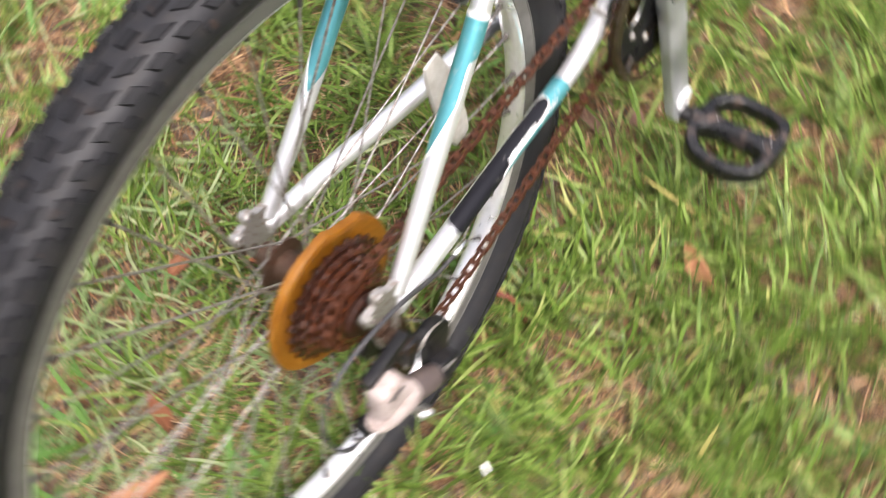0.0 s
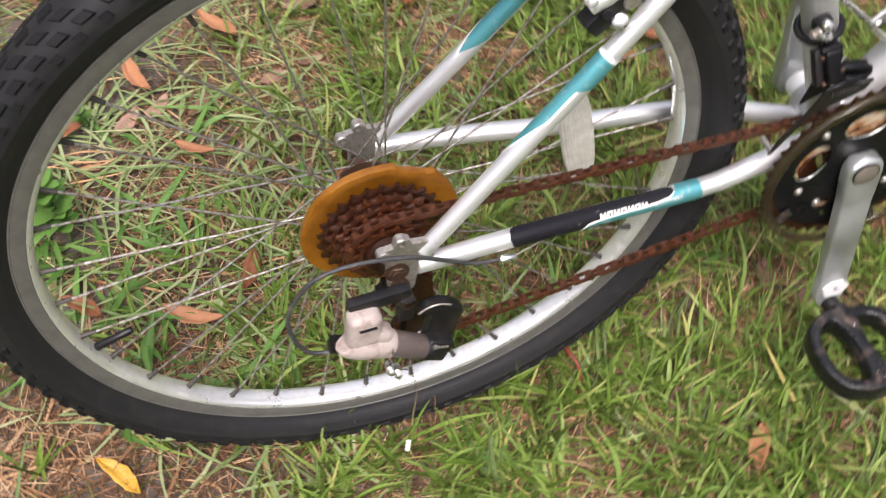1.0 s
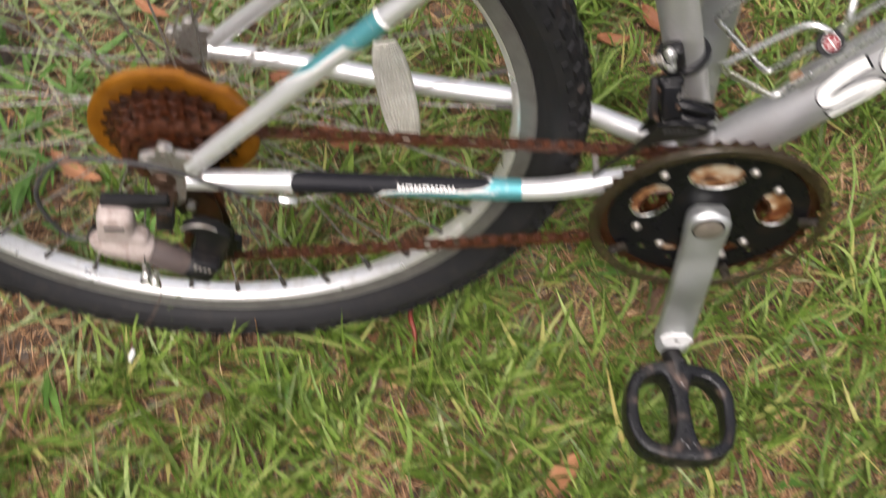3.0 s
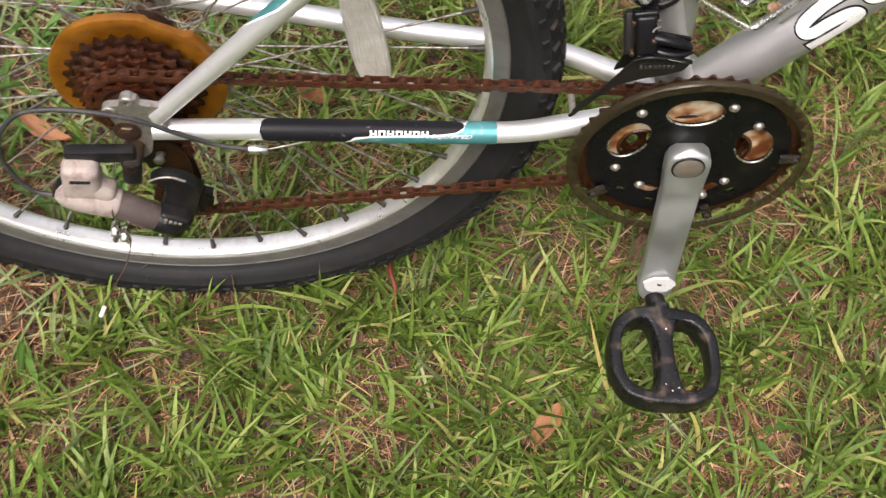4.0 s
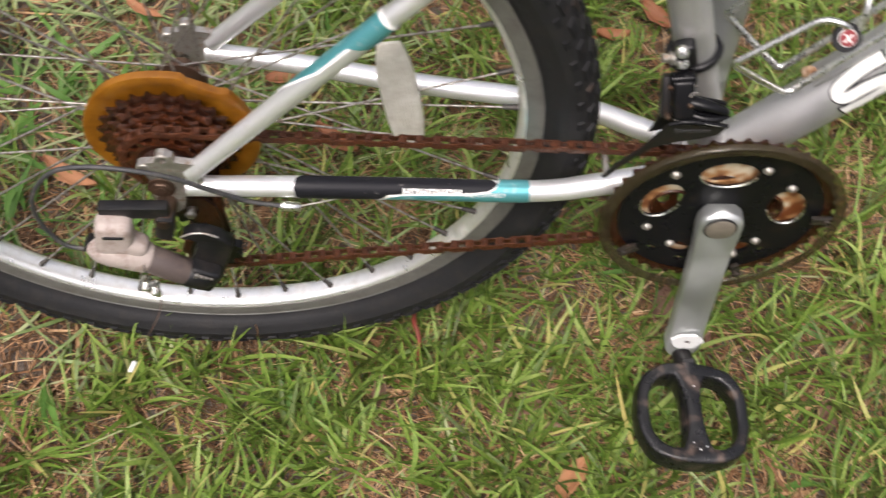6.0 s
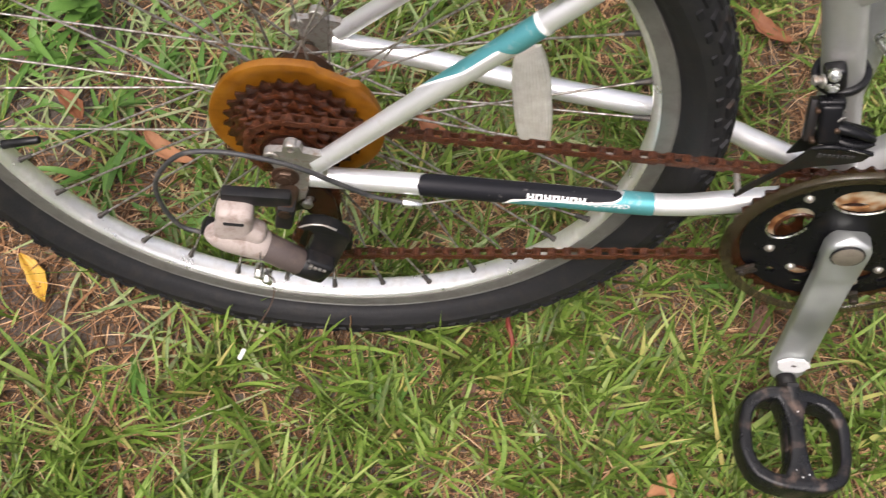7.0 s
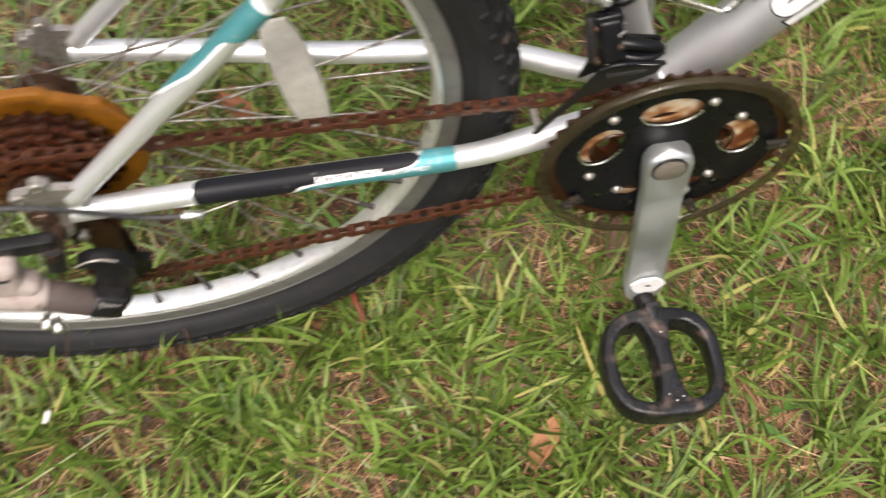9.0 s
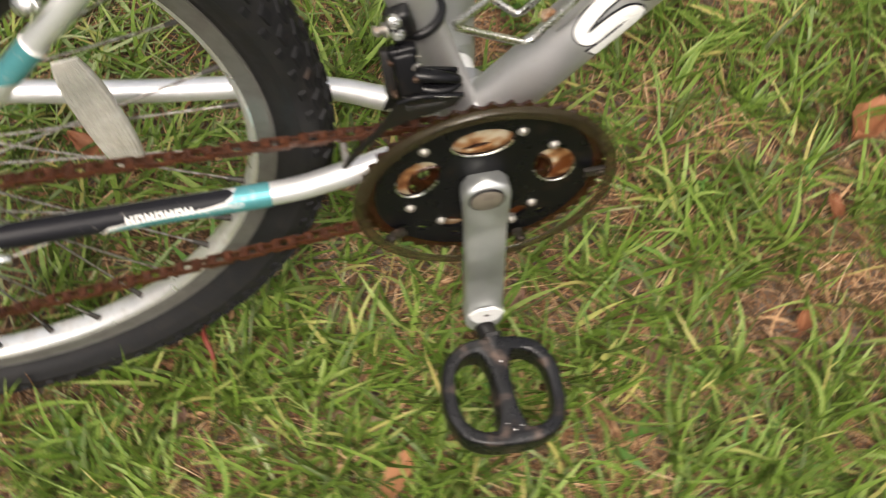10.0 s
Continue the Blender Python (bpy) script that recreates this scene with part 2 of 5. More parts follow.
DRY_LEAF = leafy("dry_leaf", [(0.0, (0.20, 0.072, 0.032)), (0.5, (0.32, 0.128, 0.060)), (1.0, (0.46, 0.225, 0.115))], 0.55, 0.2, False, 160)
YELLOW_LEAF = worn("yellow_leaf", (0.47, 0.27, 0.030), (0.24, 0.085, 0.018), 0.45, 0.0, 150, (0.58, 0.68), 500, 0.4, 0.2)
WEED = leafy("weed_green", [(0.0, (0.070, 0.165, 0.028)), (1.0, (0.150, 0.285, 0.062))], 0.5, 0.25)
RED_STEM = worn("red_stem", (0.17, 0.028, 0.016), (0.16, 0.06, 0.03), 0.5, 0.0, 200, (0.5, 0.8), 900, 0.1)


def soil_material():
    m, t, b = material("soil", 0.95)
    big, mid, fine = noise_of(t, 4, 6), noise_of(t, 45, 6), noise_of(t, 420, 5)
    dirt = ramp(t, mid, [(0.3, (0.018, 0.011, 0.007)), (0.5, (0.058, 0.040, 0.029)), (0.7, (0.15, 0.115, 0.090))])
    grey = ramp(t, fine, [(0.3, (0.07, 0.055, 0.045)), (0.7, (0.26, 0.220, 0.190))])
    bare = mix(t, ramp(t, big, [(0.4, (0.2, 0.2, 0.2)), (0.65, (0.7, 0.7, 0.7))]), dirt, grey)
    # further out the lawn closes over the soil
    place = t.nodes.new("ShaderNodeTexCoord")
    reach = t.nodes.new("ShaderNodeVectorMath")
    reach.operation = "LENGTH"
    grown = add(t, "ShaderNodeMapRange", **{"From Min": 0.9, "From Max": 2.2})
    t.links.new(place.outputs["Object"], reach.inputs[0])
    t.links.new(reach.outputs["Value"], grown.inputs["Value"])
    turf = mix(t, mid, ramp(t, fine, [(0.3, (0.022, 0.040, 0.010)), (0.7, (0.085, 0.125, 0.030))]), ramp(t, big, [(0.35, (0.045, 0.070, 0.017)), (0.65, (0.105, 0.095, 0.043))]))
    t.links.new(mix(t, grown.outputs[0], bare, turf), b.inputs["Base Color"])
    bump(t, b, fine, 0.8, 0.004)
    return m


SOIL = soil_material()


# ---- mesh helpers ----
def mesh_of(name, verts, faces, smooth=True):
    me = bpy.data.meshes.new(name)
    me.from_pydata([tuple(v) for v in verts], [], [tuple(f) for f in faces])
    if smooth:
        me.shade_smooth()
    me.update()
    return me


def fixed(me):
    bm = bmesh.new()
    bm.from_mesh(me)
    bmesh.ops.recalc_face_normals(bm, faces=bm.faces)
    bm.to_mesh(me)
    bm.free()
    return me


def sharp(me, degrees=35):
    me.set_sharp_from_angle(angle=radians(degrees))
    return me


def part(name, me, mat, parent, label=""):
    ob = new(name, me)
    if mat and not me.materials:
        me.materials.append(mat)
    ob.parent = parent
    return tagged(ob, label)


def curve_points(points, n):
    """Catmull-Rom through the points."""
    p = [Vector(q) for q in points]
    p = [p[0] * 2 - p[1], *p, p[-1] * 2 - p[-2]]
    out = []
    for i in range(1, len(p) - 2):
        for k in range(n):
            u = k / n
            a, b, c, d = p[i - 1 : i + 3]
            out.append(0.5 * (2 * b + (c - a) * u + (2 * a - 5 * b + 4 * c - d) * u * u + (3 * b - a - 3 * c + d) * u ** 3))
    return [*out, p[-2]]


def frames_along(pts):
    out, side = [], None
    for i, p in enumerate(pts):
        d = (pts[min(i + 1, len(pts) - 1)] - pts[max(i - 1, 0)]).normalized()
        if side is None:
            side = d.cross(Vector((0, 1, 0)) if abs(d.y) < 0.9 else Vector((0, 0, 1))).normalized()
        side = (side - d * side.dot(d)).normalized()
        out.append((p, side, d.cross(side)))
    return out


def tube(points, radius, seg=20, n=1, squash=1.0):
    """A rod along the points; radius: one value, or one for each end, blended."""
    pts = curve_points(points, n) if n > 1 else [Vector(q) for q in points]
    r = (radius, radius) if isinstance(radius, (int, float)) else radius
    verts, faces = [], []
    for i, (p, a, b) in enumerate(frames_along(pts)):
        f = i / (len(pts) - 1) * (len(r) - 1)
        k = min(int(f), len(r) - 2)
        rad = r[k] + (r[k + 1] - r[k]) * (f - k)
        verts += [p + rad * (math.cos(q) * a + squash * math.sin(q) * b) for q in (2 * math.pi * j / seg for j in range(seg))]
    for i in range(len(pts) - 1):
        for j in range(seg):
            k = (j + 1) % seg
            faces.append((i * seg + j, i * seg + k, (i + 1) * seg + k, (i + 1) * seg + j))
    faces += [tuple(range(seg))[::-1], tuple(range((len(pts) - 1) * seg, len(pts) * seg))]
    return sharp(fixed(mesh_of("tube", verts, faces)), 50)


def lathe(profile, center=(0, 0, 0), seg=48, closed=False):
    """Turns (radius, y) pairs round the axle's direction."""
    n = len(profile)
    verts = [(center[0] + r * math.cos(a), center[1] + y, center[2] + r * math.sin(a)) for a in (2 * math.pi * j / seg for j in range(seg)) for r, y in profile]
    faces = []
    for j in range(seg):
        k = (j + 1) % seg
        for i in range(n if closed else n - 1):
            h = (i + 1) % n
            faces.append((j * n + i, j * n + h, k * n + h, k * n + i))
    if not closed:
        for i in (0, n - 1):
            if profile[i][0] > 1e-5:
                faces.append(tuple(j * n + i for j in range(seg)))
    return sharp(fixed(mesh_of("turned", verts, faces)), 35)


def plate(outer, y0, y1, holes=()):
    """A flat sheet cut to an outline in x and z, with holes, between y0 and y1."""
    from mathutils.geometry import tessellate_polygon
    loops = [outer, *holes]
    tris = tessellate_polygon([[Vector((x, z, 0)) for x, z in lp] for lp in loops])
    flat = [p for lp in loops for p in lp]
    n = len(flat)
    verts = [(x, y0, z) for x, z in flat] + [(x, y1, z) for x, z in flat]
    faces = [t for t in tris] + [tuple(i + n for i in reversed(t)) for t in tris]
    at = 0
    for lp in loops:
        for i in range(len(lp)):
            a, b = at + i, at + (i + 1) % len(lp)
            faces.append((a, b, b + n, a + n))
        at += len(lp)
    return sharp(fixed(mesh_of("plate", verts, faces)), 30)


def softened(me, r, segments=3):
    """Rounds the sharp edges of a plate."""
    bm = bmesh.new()
    bm.from_mesh(me)
    bmesh.ops.bevel(bm, geom=[e for e in bm.edges if len(e.link_faces) == 2 and e.calc_face_angle() > 1.0], offset=r, segments=segments, affect="EDGES", profile=0.5)
    bm.to_mesh(me)
    bm.free()
    me.shade_smooth()
    return sharp(me, 50)


def ring(cx, cz, r, n=32, rz=None, turn=0.0):
    rz = rz or r
    c, s = math.cos(turn), math.sin(turn)
    return [(cx + r * math.cos(a) * c - rz * math.sin(a) * s, cz + r * math.cos(a) * s + rz * math.sin(a) * c) for a in (2 * math.pi * i / n for i in range(n))]


def toothed(cx, cz, teeth, depth=0.0042, turn=0.0):
    """Outline of a sprocket: a pitch of half an inch, with a valley for each roller."""
    r = 0.0127 * teeth / (2 * math.pi)
    out = []
    for i in range(teeth):
        for f, h in ((0.0, -0.45), (0.16, -0.36), (0.34, 0.25), (0.45, 0.55), (0.55, 0.55), (0.66, 0.25), (0.84, -0.36)):
            a = 2 * math.pi * (i + f) / teeth + turn
            q = r + depth * h
            out.append((cx + q * math.cos(a), cz + q * math.sin(a)))
    return out


def block(center, size, rot=(0, 0, 0), bevel=0.0015, taper=1.0, segments=2):
    """A bevelled block; taper narrows its +z end."""
    bm = bmesh.new()
    bmesh.ops.create_cube(bm, size=1.0)
    for v in bm.verts:
        k = taper if v.co.z > 0 else 1.0
        v.co = Vector((v.co.x * size[0] * k, v.co.y * size[1] * k, v.co.z * size[2]))
    if bevel:
        bmesh.ops.bevel(bm, geom=bm.edges[:], offset=bevel, segments=segments, affect="EDGES", profile=0.6)
    bmesh.ops.transform(bm, matrix=pose(*center, *rot), verts=bm.verts)
    me = bpy.data.meshes.new("block")
    bm.to_mesh(me)
    bm.free()
    me.shade_smooth()
    return sharp(me, 40)


def rod(a, b, r, seg=16, r2=None, lip=0.0):
    """A straight pin from a to b, with chamfered ends if lip is given."""
    a, b = Vector(a), Vector(b)
    d = b - a
    if lip:
        k = lip / d.length
        return tube([a, a + d * k, b - d * k, b], (r - lip, r, r2 or r, (r2 or r) - lip), seg)
    return tube([a, b], (r, r2 or r), seg)


def joined(meshes):
    bm = bmesh.new()
    for me in meshes:
        bm.from_mesh(me)
    out = bpy.data.meshes.new("joined")
    bm.to_mesh(out)
    bm.free()
    return sharp(out, 40)


def hexagon(a, b, r, lip=0.0008):
    return rod(a, b, r, 6, lip=lip)


def wrap(points, radius, s0, s1, lo, hi, lift=0.0004, ns=24, na=10, n=8):
    """A thin skin on a tube: from s0 to s1 of its length, between the angles lo(s) and hi(s) in degrees, 0 at -y and 90 upward."""
    pts = curve_points(points, n) if n > 1 else [Vector(q) for q in points]
    length = [0.0]
    for p, q in zip(pts, pts[1:]):
        length.append(length[-1] + (q - p).length)
    verts, faces = [], []
    for i in range(ns + 1):
        s = s0 + (s1 - s0) * i / ns
        x = s * length[-1]
        k = max(j for j in range(len(length) - 1) if length[j] <= x + 1e-9)
        f = (x - length[k]) / (length[k + 1] - length[k])
        p = pts[k].lerp(pts[k + 1], f)
        d = (pts[k + 1] - pts[k]).normalized()
        out = (Vector((0, -1, 0)) + d * d.y).normalized()
        up = out.cross(d).normalized()
        up = up if up.z > 0 else -up
        r = (radius[0] + (radius[1] - radius[0]) * s if isinstance(radius, tuple) else radius) + lift
        u = i / ns
        for j in range(na + 1):
            a = radians(lo(u) + (hi(u) - lo(u)) * j / na)
            verts.append(p + r * (math.cos(a) * out + math.sin(a) * up))
    for i in range(ns):
        for j in range(na):
            a = i * (na + 1) + j
            faces.append((a, a + 1, a + na + 2, a + na + 1))
    return fixed(mesh_of("skin", verts, faces))


def lettering(points, radius, words, s0, span, low, high, parent):
    """White letters bent round a tube, from s0 over span of its length, rising from the angle low by high degrees."""
    text = bpy.data.curves.new("lettering", "FONT")
    text.body, text.size, text.shear = words, 1.0, 0.25
    ob = bpy.data.objects.new("lettering", text)
    scene.collection.objects.link(ob)
    me = bpy.data.meshes.new_from_object(ob.evaluated_get(bpy.context.evaluated_depsgraph_get()))
    bpy.data.objects.remove(ob)
    x0, x1 = min(v.co.x for v in me.vertices), max(v.co.x for v in me.vertices)
    top = max(v.co.y for v in me.vertices)
    pts = curve_points(points, 8)
    length = [0.0]
    for p, q in zip(pts, pts[1:]):
        length.append(length[-1] + (q - p).length)
    for v in me.vertices:
        x = (s0 + span * (v.co.x - x0) / (x1 - x0)) * length[-1]
        k = max(j for j in range(len(length) - 1) if length[j] <= x + 1e-9)
        p = pts[k].lerp(pts[k + 1], (x - length[k]) / (length[k + 1] - length[k]))
        d = (pts[k + 1] - pts[k]).normalized()
        out = (Vector((0, -1, 0)) + d * d.y).normalized()
        up = out.cross(d).normalized()
        up = up if up.z > 0 else -up
        a = radians(low + high * v.co.y / top)
        v.co = p + (radius + 0.0010) * (math.cos(a) * out + math.sin(a) * up)
    return part("white_lettering", me, WHITE_DECAL, parent, "small white lettering")


# ---- the bicycle: built round its rear axle, x forward, y to its left, then stood on the ground ----
TURN = Matrix([[0.99799, -0.00313, 0.0633], [0.0, 0.99878, 0.04933], [-0.06338, -0.04923, 0.99677]])
bicycle = new("bicycle")
bicycle.matrix_world = Matrix.Translation((0, 0, 0.335)) @ TURN.to_4x4()
tagged(bicycle, "old silver mountain bicycle with teal decals and rusty chain on grass", "bicycle")
BB = (0.43, 0.0)

# frame
seat_line = [(0.43, 0, -0.005), (0.3683, 0, 0.152), (0.283, 0, 0.36)]
part("seat_tube", tube(seat_line, 0.0150, 32), FRAME, bicycle)
down_line = [(0.4320, 0, 0.002), (0.5130, 0, 0.119), (0.6250, 0, 0.2806)]
part("down_tube", tube(down_line, 0.0205, 36), FRAME, bicycle)
part("top_tube", tube([(0.352, 0, 0.205), (0.405, 0, 0.245), (0.500, 0, 0.305)], (0.0165, 0.0150, 0.0150), 28, 5), FRAME, bicycle)
part("bottom_bracket_shell", lathe([(0.016, -0.034), (0.0205, -0.034), (0.021, -0.032), (0.021, 0.032), (0.0205, 0.034), (0.016, 0.034)], (BB[0], 0, BB[1]), 36), FRAME, bicycle)
part("weld_bead", tube([Vector((0.4445, 0, 0.0200)) + 0.0212 * (math.cos(a) * Vector((-0.822, 0, 0.570)) + math.sin(a) * Vector((0, 1, 0))) for a in (2 * math.pi * i / 32 for i in range(33))], 0.0017, 8), SILVER, bicycle)
for side in (-1, 1):
    stay = [(0.018, side * 0.0650, 0.0), (0.10, side * 0.0590, 0.001), (0.19, side * 0.0500, -0.003), (0.285, side * 0.0430, -0.004), (0.335, side * 0.0390, 0.006), (0.385, side * 0.0300, 0.012), (0.425, side * 0.0200, 0.004)]
    if side > 0:
        stay = [(0.018, 0.0650, 0.006), (0.10, 0.0590, 0.006), (0.19, 0.0500, 0.005), (0.285, 0.0430, 0.0065), (0.335, 0.0395, 0.001), (0.365, 0.0345, -0.0055), (0.400, 0.0260, -0.0100), (0.428, 0.0180, -0.0120)]
    chain_stay = part("chain_stay", tube(stay, (0.0080, 0.0086, 0.0086, 0.0095, 0.0085), 24, 8), SILVER, bicycle)
    rise = [(0.022, side * 0.0650, 0.016), (0.0875, side * 0.0600, 0.098), (0.1535, side * 0.0555, 0.181), (0.220, side * 0.046, 0.262), (0.288, side * 0.020, 0.345)]
    seat_stay = part("seat_stay", tube(rise, (0.0072, 0.0078, 0.0078, 0.0072), 24, 8), SILVER, bicycle)
    if side < 0:
        # black skin with rounded ends over a teal one, a white line between them
        def border(x):
            """Upper edge of the teal along the stay, in degrees."""
            return float(np.interp(x, [0.0, 0.352, 0.365, 0.395, 0.52, 0.556, 0.570, 0.576], [-60, -22, 6, 22, 32, 46, 70, 120]))

        def round_end(x, a, b, reach):
            """0 at both ends of a..b, 1 further in than reach, along a quarter circle."""
            k = min(1.0, max(0.0, min(x - a, b - x) / reach))
            return math.sqrt(1 - (1 - k) ** 2)

        part("black_decal", wrap(stay, 0.0087, 0.190, 0.572, lambda u: max(border(0.190 + 0.382 * u), 48 - 74 * round_end(0.190 + 0.382 * u, 0.190, 0.9, 0.022)), lambda u: 48 + 74 * round_end(0.190 + 0.382 * u, 0.190, 0.576, 0.022), 0.0004, 64, 12), BLACK_DECAL, chain_stay, "black decal")
        part("teal_decal", wrap(stay, 0.0087, 0.352, 0.576, lambda u: -110, lambda u: border(0.352 + 0.224 * u), 0.0004, 48, 12), TEAL, chain_stay, "teal decal")
        part("teal_decal", wrap(stay, 0.0087, 0.576, 0.634, lambda u: -110, lambda u: 175, 0.0004, 8, 24), TEAL, chain_stay, "teal decal")
        part("white_decal", wrap(stay, 0.0087, 0.350, 0.578, lambda u: border(0.350 + 0.228 * u) - 5, lambda u: border(0.350 + 0.228 * u) + 5 + 9 * max(0.0, 1 - 9 * abs(u - 0.06)), 0.0007, 48, 2), WHITE_DECAL, chain_stay, "white edge line")
        # a maker's mark, drawn as plain white strokes
        for k in range(7):
            b = 0.392 + 0.0162 * k
            for c, wide, low, high in ((0.0, 0.0040, 22, 54), (0.0090, 0.0040, 22, 54), (0.0, 0.0125, 46 if k % 2 else 34, 54 if k % 2 else 42)):
                part("white_decal", wrap(stay, 0.0087, b + c, b + c + wide, lambda u, q=low: q, lambda u, q=high: q, 0.0009, 3, 4), WHITE_DECAL, chain_stay, "white painted stroke")
        part("rust_stain", wrap(stay, 0.0087, 0.80, 0.985, lambda u: -100, lambda u: 190, 0.0003, 14, 24), STAINED, chain_stay, "rust-stained paint by the bottom bracket")
        lettering(stay, 0.0087, "EQUIPPED", 0.508, 0.078, 22, 19, chain_stay)
    full = lambda u: 125 - 87 * min(1, u * 2.4) ** 0.8 if u < 0.70 else max(-150, 38 - 900 * (u - 0.70))
    crest = lambda u: 110 + 80 * min(1, u * 4)
    part("teal_decal", wrap(rise, 0.0078, 0.248, 0.501, full if side < 0 else (lambda u: 180 - crest(u)), crest if side < 0 else (lambda u: 180 - full(u)), 0.0004, 48, 20), TEAL, seat_stay, "teal decal")
    part("white_decal", wrap(rise, 0.0078, 0.499, 0.507, lambda u: -160, lambda u: 190, 0.0007, 3, 28), WHITE_DECAL, seat_stay, "white edge line")
    part("white_decal", wrap(rise, 0.0078, 0.248, 0.426, lambda u: (full(u * 0.704) - 7) if side < 0 else 180 - full(u * 0.704) - 7, lambda u: (full(u * 0.704) + 5) if side < 0 else 180 - full(u * 0.704) + 5, 0.0007, 24, 3), WHITE_DECAL, seat_stay, "white edge line")
    eyelets = [(0.022, -0.006), (0.025, 0.004), (0.025, 0.020), (0.020, 0.029), (0.006, 0.030), (0.004, 0.036), (-0.003, 0.0375), (-0.008, 0.034), (-0.009, 0.028), (-0.014, 0.027), (-0.021, 0.024), (-0.0215, 0.017), (-0.016, 0.012), (-0.013, 0.004), (-0.013, -0.012), (-0.010, -0.030), (0.004, -0.033), (0.010, -0.026), (0.012, -0.010)]
    hole = [ring(-0.002, 0.0320, 0.0026, 12), ring(-0.016, 0.0195, 0.0026, 12), [(0.012, 0.004), (0.022, 0.006), (0.020, 0.016), (0.014, 0.018)]]
    eyelets, hole = [(x + 0.0055, z + 0.0012) for x, z in eyelets], [[(x + 0.0055, z + 0.0012) for x, z in h] for h in hole]
    if side > 0:
        eyelets, hole = [(0.006 + 0.84 * (x - 0.006), max(z, -0.010)) for x, z in eyelets[:-4]], hole[:2]
    part("dropout", plate(eyelets, side * 0.0650 - 0.003, side * 0.0650 + 0.003, hole), STEEL, bicycle, "scuffed steel dropout")
    for ex, ez in ((0.0030, 0.0337), (-0.0110, 0.0212)):
        part("eyelet", lathe([(0.0026, -0.0042), (0.0050, -0.0042), (0.0057, -0.0034), (0.0057, 0.0034), (0.0050, 0.0042), (0.0026, 0.0042)], (ex, side * 0.0650, ez), 20, True), STEEL, bicycle)
    part("axle_nut", joined([hexagon((0, side * 0.068, 0), (0, side * 0.0715, 0), 0.0078), rod((0, side * 0.062, 0), (0, side * 0.0730, 0), 0.0042, 14), rod((0, side * 0.0678, 0), (0, side * 0.0692, 0), 0.0105, 24)]), HUB, bicycle, "dark rusty axle nut")

# mark on the down tube: white slanted strokes in a black edge
def ribbon(points, radius, path, width, lift, mat, label):
    """A painted stroke of even width along a smooth line on a straight tube: (metres along, metres round)."""
    rail = [Vector(q) for q in points]
    out = Vector((0, -1, 0))

    def at(x):
        for p, q in zip(rail, rail[1:]):
            if x <= (q - p).length or q == rail[-1]:
                d = (q - p).normalized()
                up = d.cross(out).normalized()
                return p + d * x, up if up.z > 0 else -up
            x -= (q - p).length

    line = curve_points([(x, y, 0) for x, y in path], 8)
    verts, faces, m = [], [], 7
    for i, p in enumerate(line):
        t = (line[min(i + 1, len(line) - 1)] - line[max(i - 1, 0)]).normalized()
        side = Vector((-t.y, t.x, 0))
        for j in range(m):
            q = p + side * width * (j / (m - 1) - 0.5)
            g = q.y / radius
            c, up = at(q.x)
            verts.append(c + (radius + lift) * (math.cos(g) * out + math.sin(g) * up))
    for i in range(len(line) - 1):
        faces += [(i * m + j, i * m + j + 1, (i + 1) * m + j + 1, (i + 1) * m + j) for j in range(m - 1)]
    return part("painted_mark", mesh_of("mark", verts, faces), mat, bicycle, label)


swoosh = [(0.1650, 0.0200), (0.1470, 0.0200), (0.1275, 0.0165), (0.1225, 0.0112), (0.1270, 0.0066), (0.1440, 0.0062), (0.1590, 0.0040), (0.1612, -0.0005), (0.1510, -0.0042), (0.1340, -0.0048), (0.1170, -0.0035)]
hook = [(0.2130, 0.0200), (0.1980, 0.0195), (0.1840, 0.0180), (0.1748, 0.0135), (0.1735, 0.0070), (0.1790, 0.0025), (0.1930, 0.0004), (0.2090, -0.0018)]
for line in ([(x - 0.004, y) for x, y in swoosh], [(x - 0.002, y) for x, y in hook], [(x + 0.052, y) for x, y in hook]):
    first, last = (Vector(line[0]) - Vector(line[1])).normalized() * 0.0018, (Vector(line[-1]) - Vector(line[-2])).normalized() * 0.0018
    ribbon(down_line, 0.0205, [tuple(Vector(line[0]) + first)] + line[1:-1] + [tuple(Vector(line[-1]) + last)], 0.0121, 0.0004, BLACK_DECAL, "black outline")
    ribbon(down_line, 0.0205, line, 0.0090, 0.0009, WHITE_DECAL, "white painted mark")

# ---- rear wheel ----
hub = part("rear_wheel", lathe([(0.006, -0.060), (0.0105, -0.060), (0.0105, -0.0125), (0.0235, -0.0105), (0.0235, -0.0075), (0.0150, -0.0055), (0.0135, 0.004), (0.0150, 0.030), (0.0235, 0.0320), (0.0235, 0.0350), (0.0110, 0.0370), (0.0110, 0.052), (0.006, 0.052)], seg=40), HUB, bicycle, "rear wheel with a dark rusty hub")
part("rim", lathe([(0.2685, -0.0050), (0.2700, -0.0085), (0.2722, -0.0102), (0.2735, -0.0105), (0.2790, -0.0100), (0.2800, -0.0090), (0.2800, 0.0090), (0.2790, 0.0100), (0.2735, 0.0105), (0.2722, 0.0102), (0.2700, 0.0085), (0.2685, 0.0050), (0.2680, 0.0)], seg=160, closed=True), RIM, hub, "scratched bright alloy rim")
for side in (-1, 1):
    part("brake_track", lathe([(0.2738, side * 0.0098), (0.2742, side * 0.0112), (0.2752, side * 0.0117), (0.2855, side * 0.0121), (0.2862, side * 0.0127), (0.2872, side * 0.0124), (0.2876, side * 0.0108), (0.2865, side * 0.0095), (0.2790, side * 0.0092)], seg=160, closed=True), TRACK, hub, "dull grey brake track")
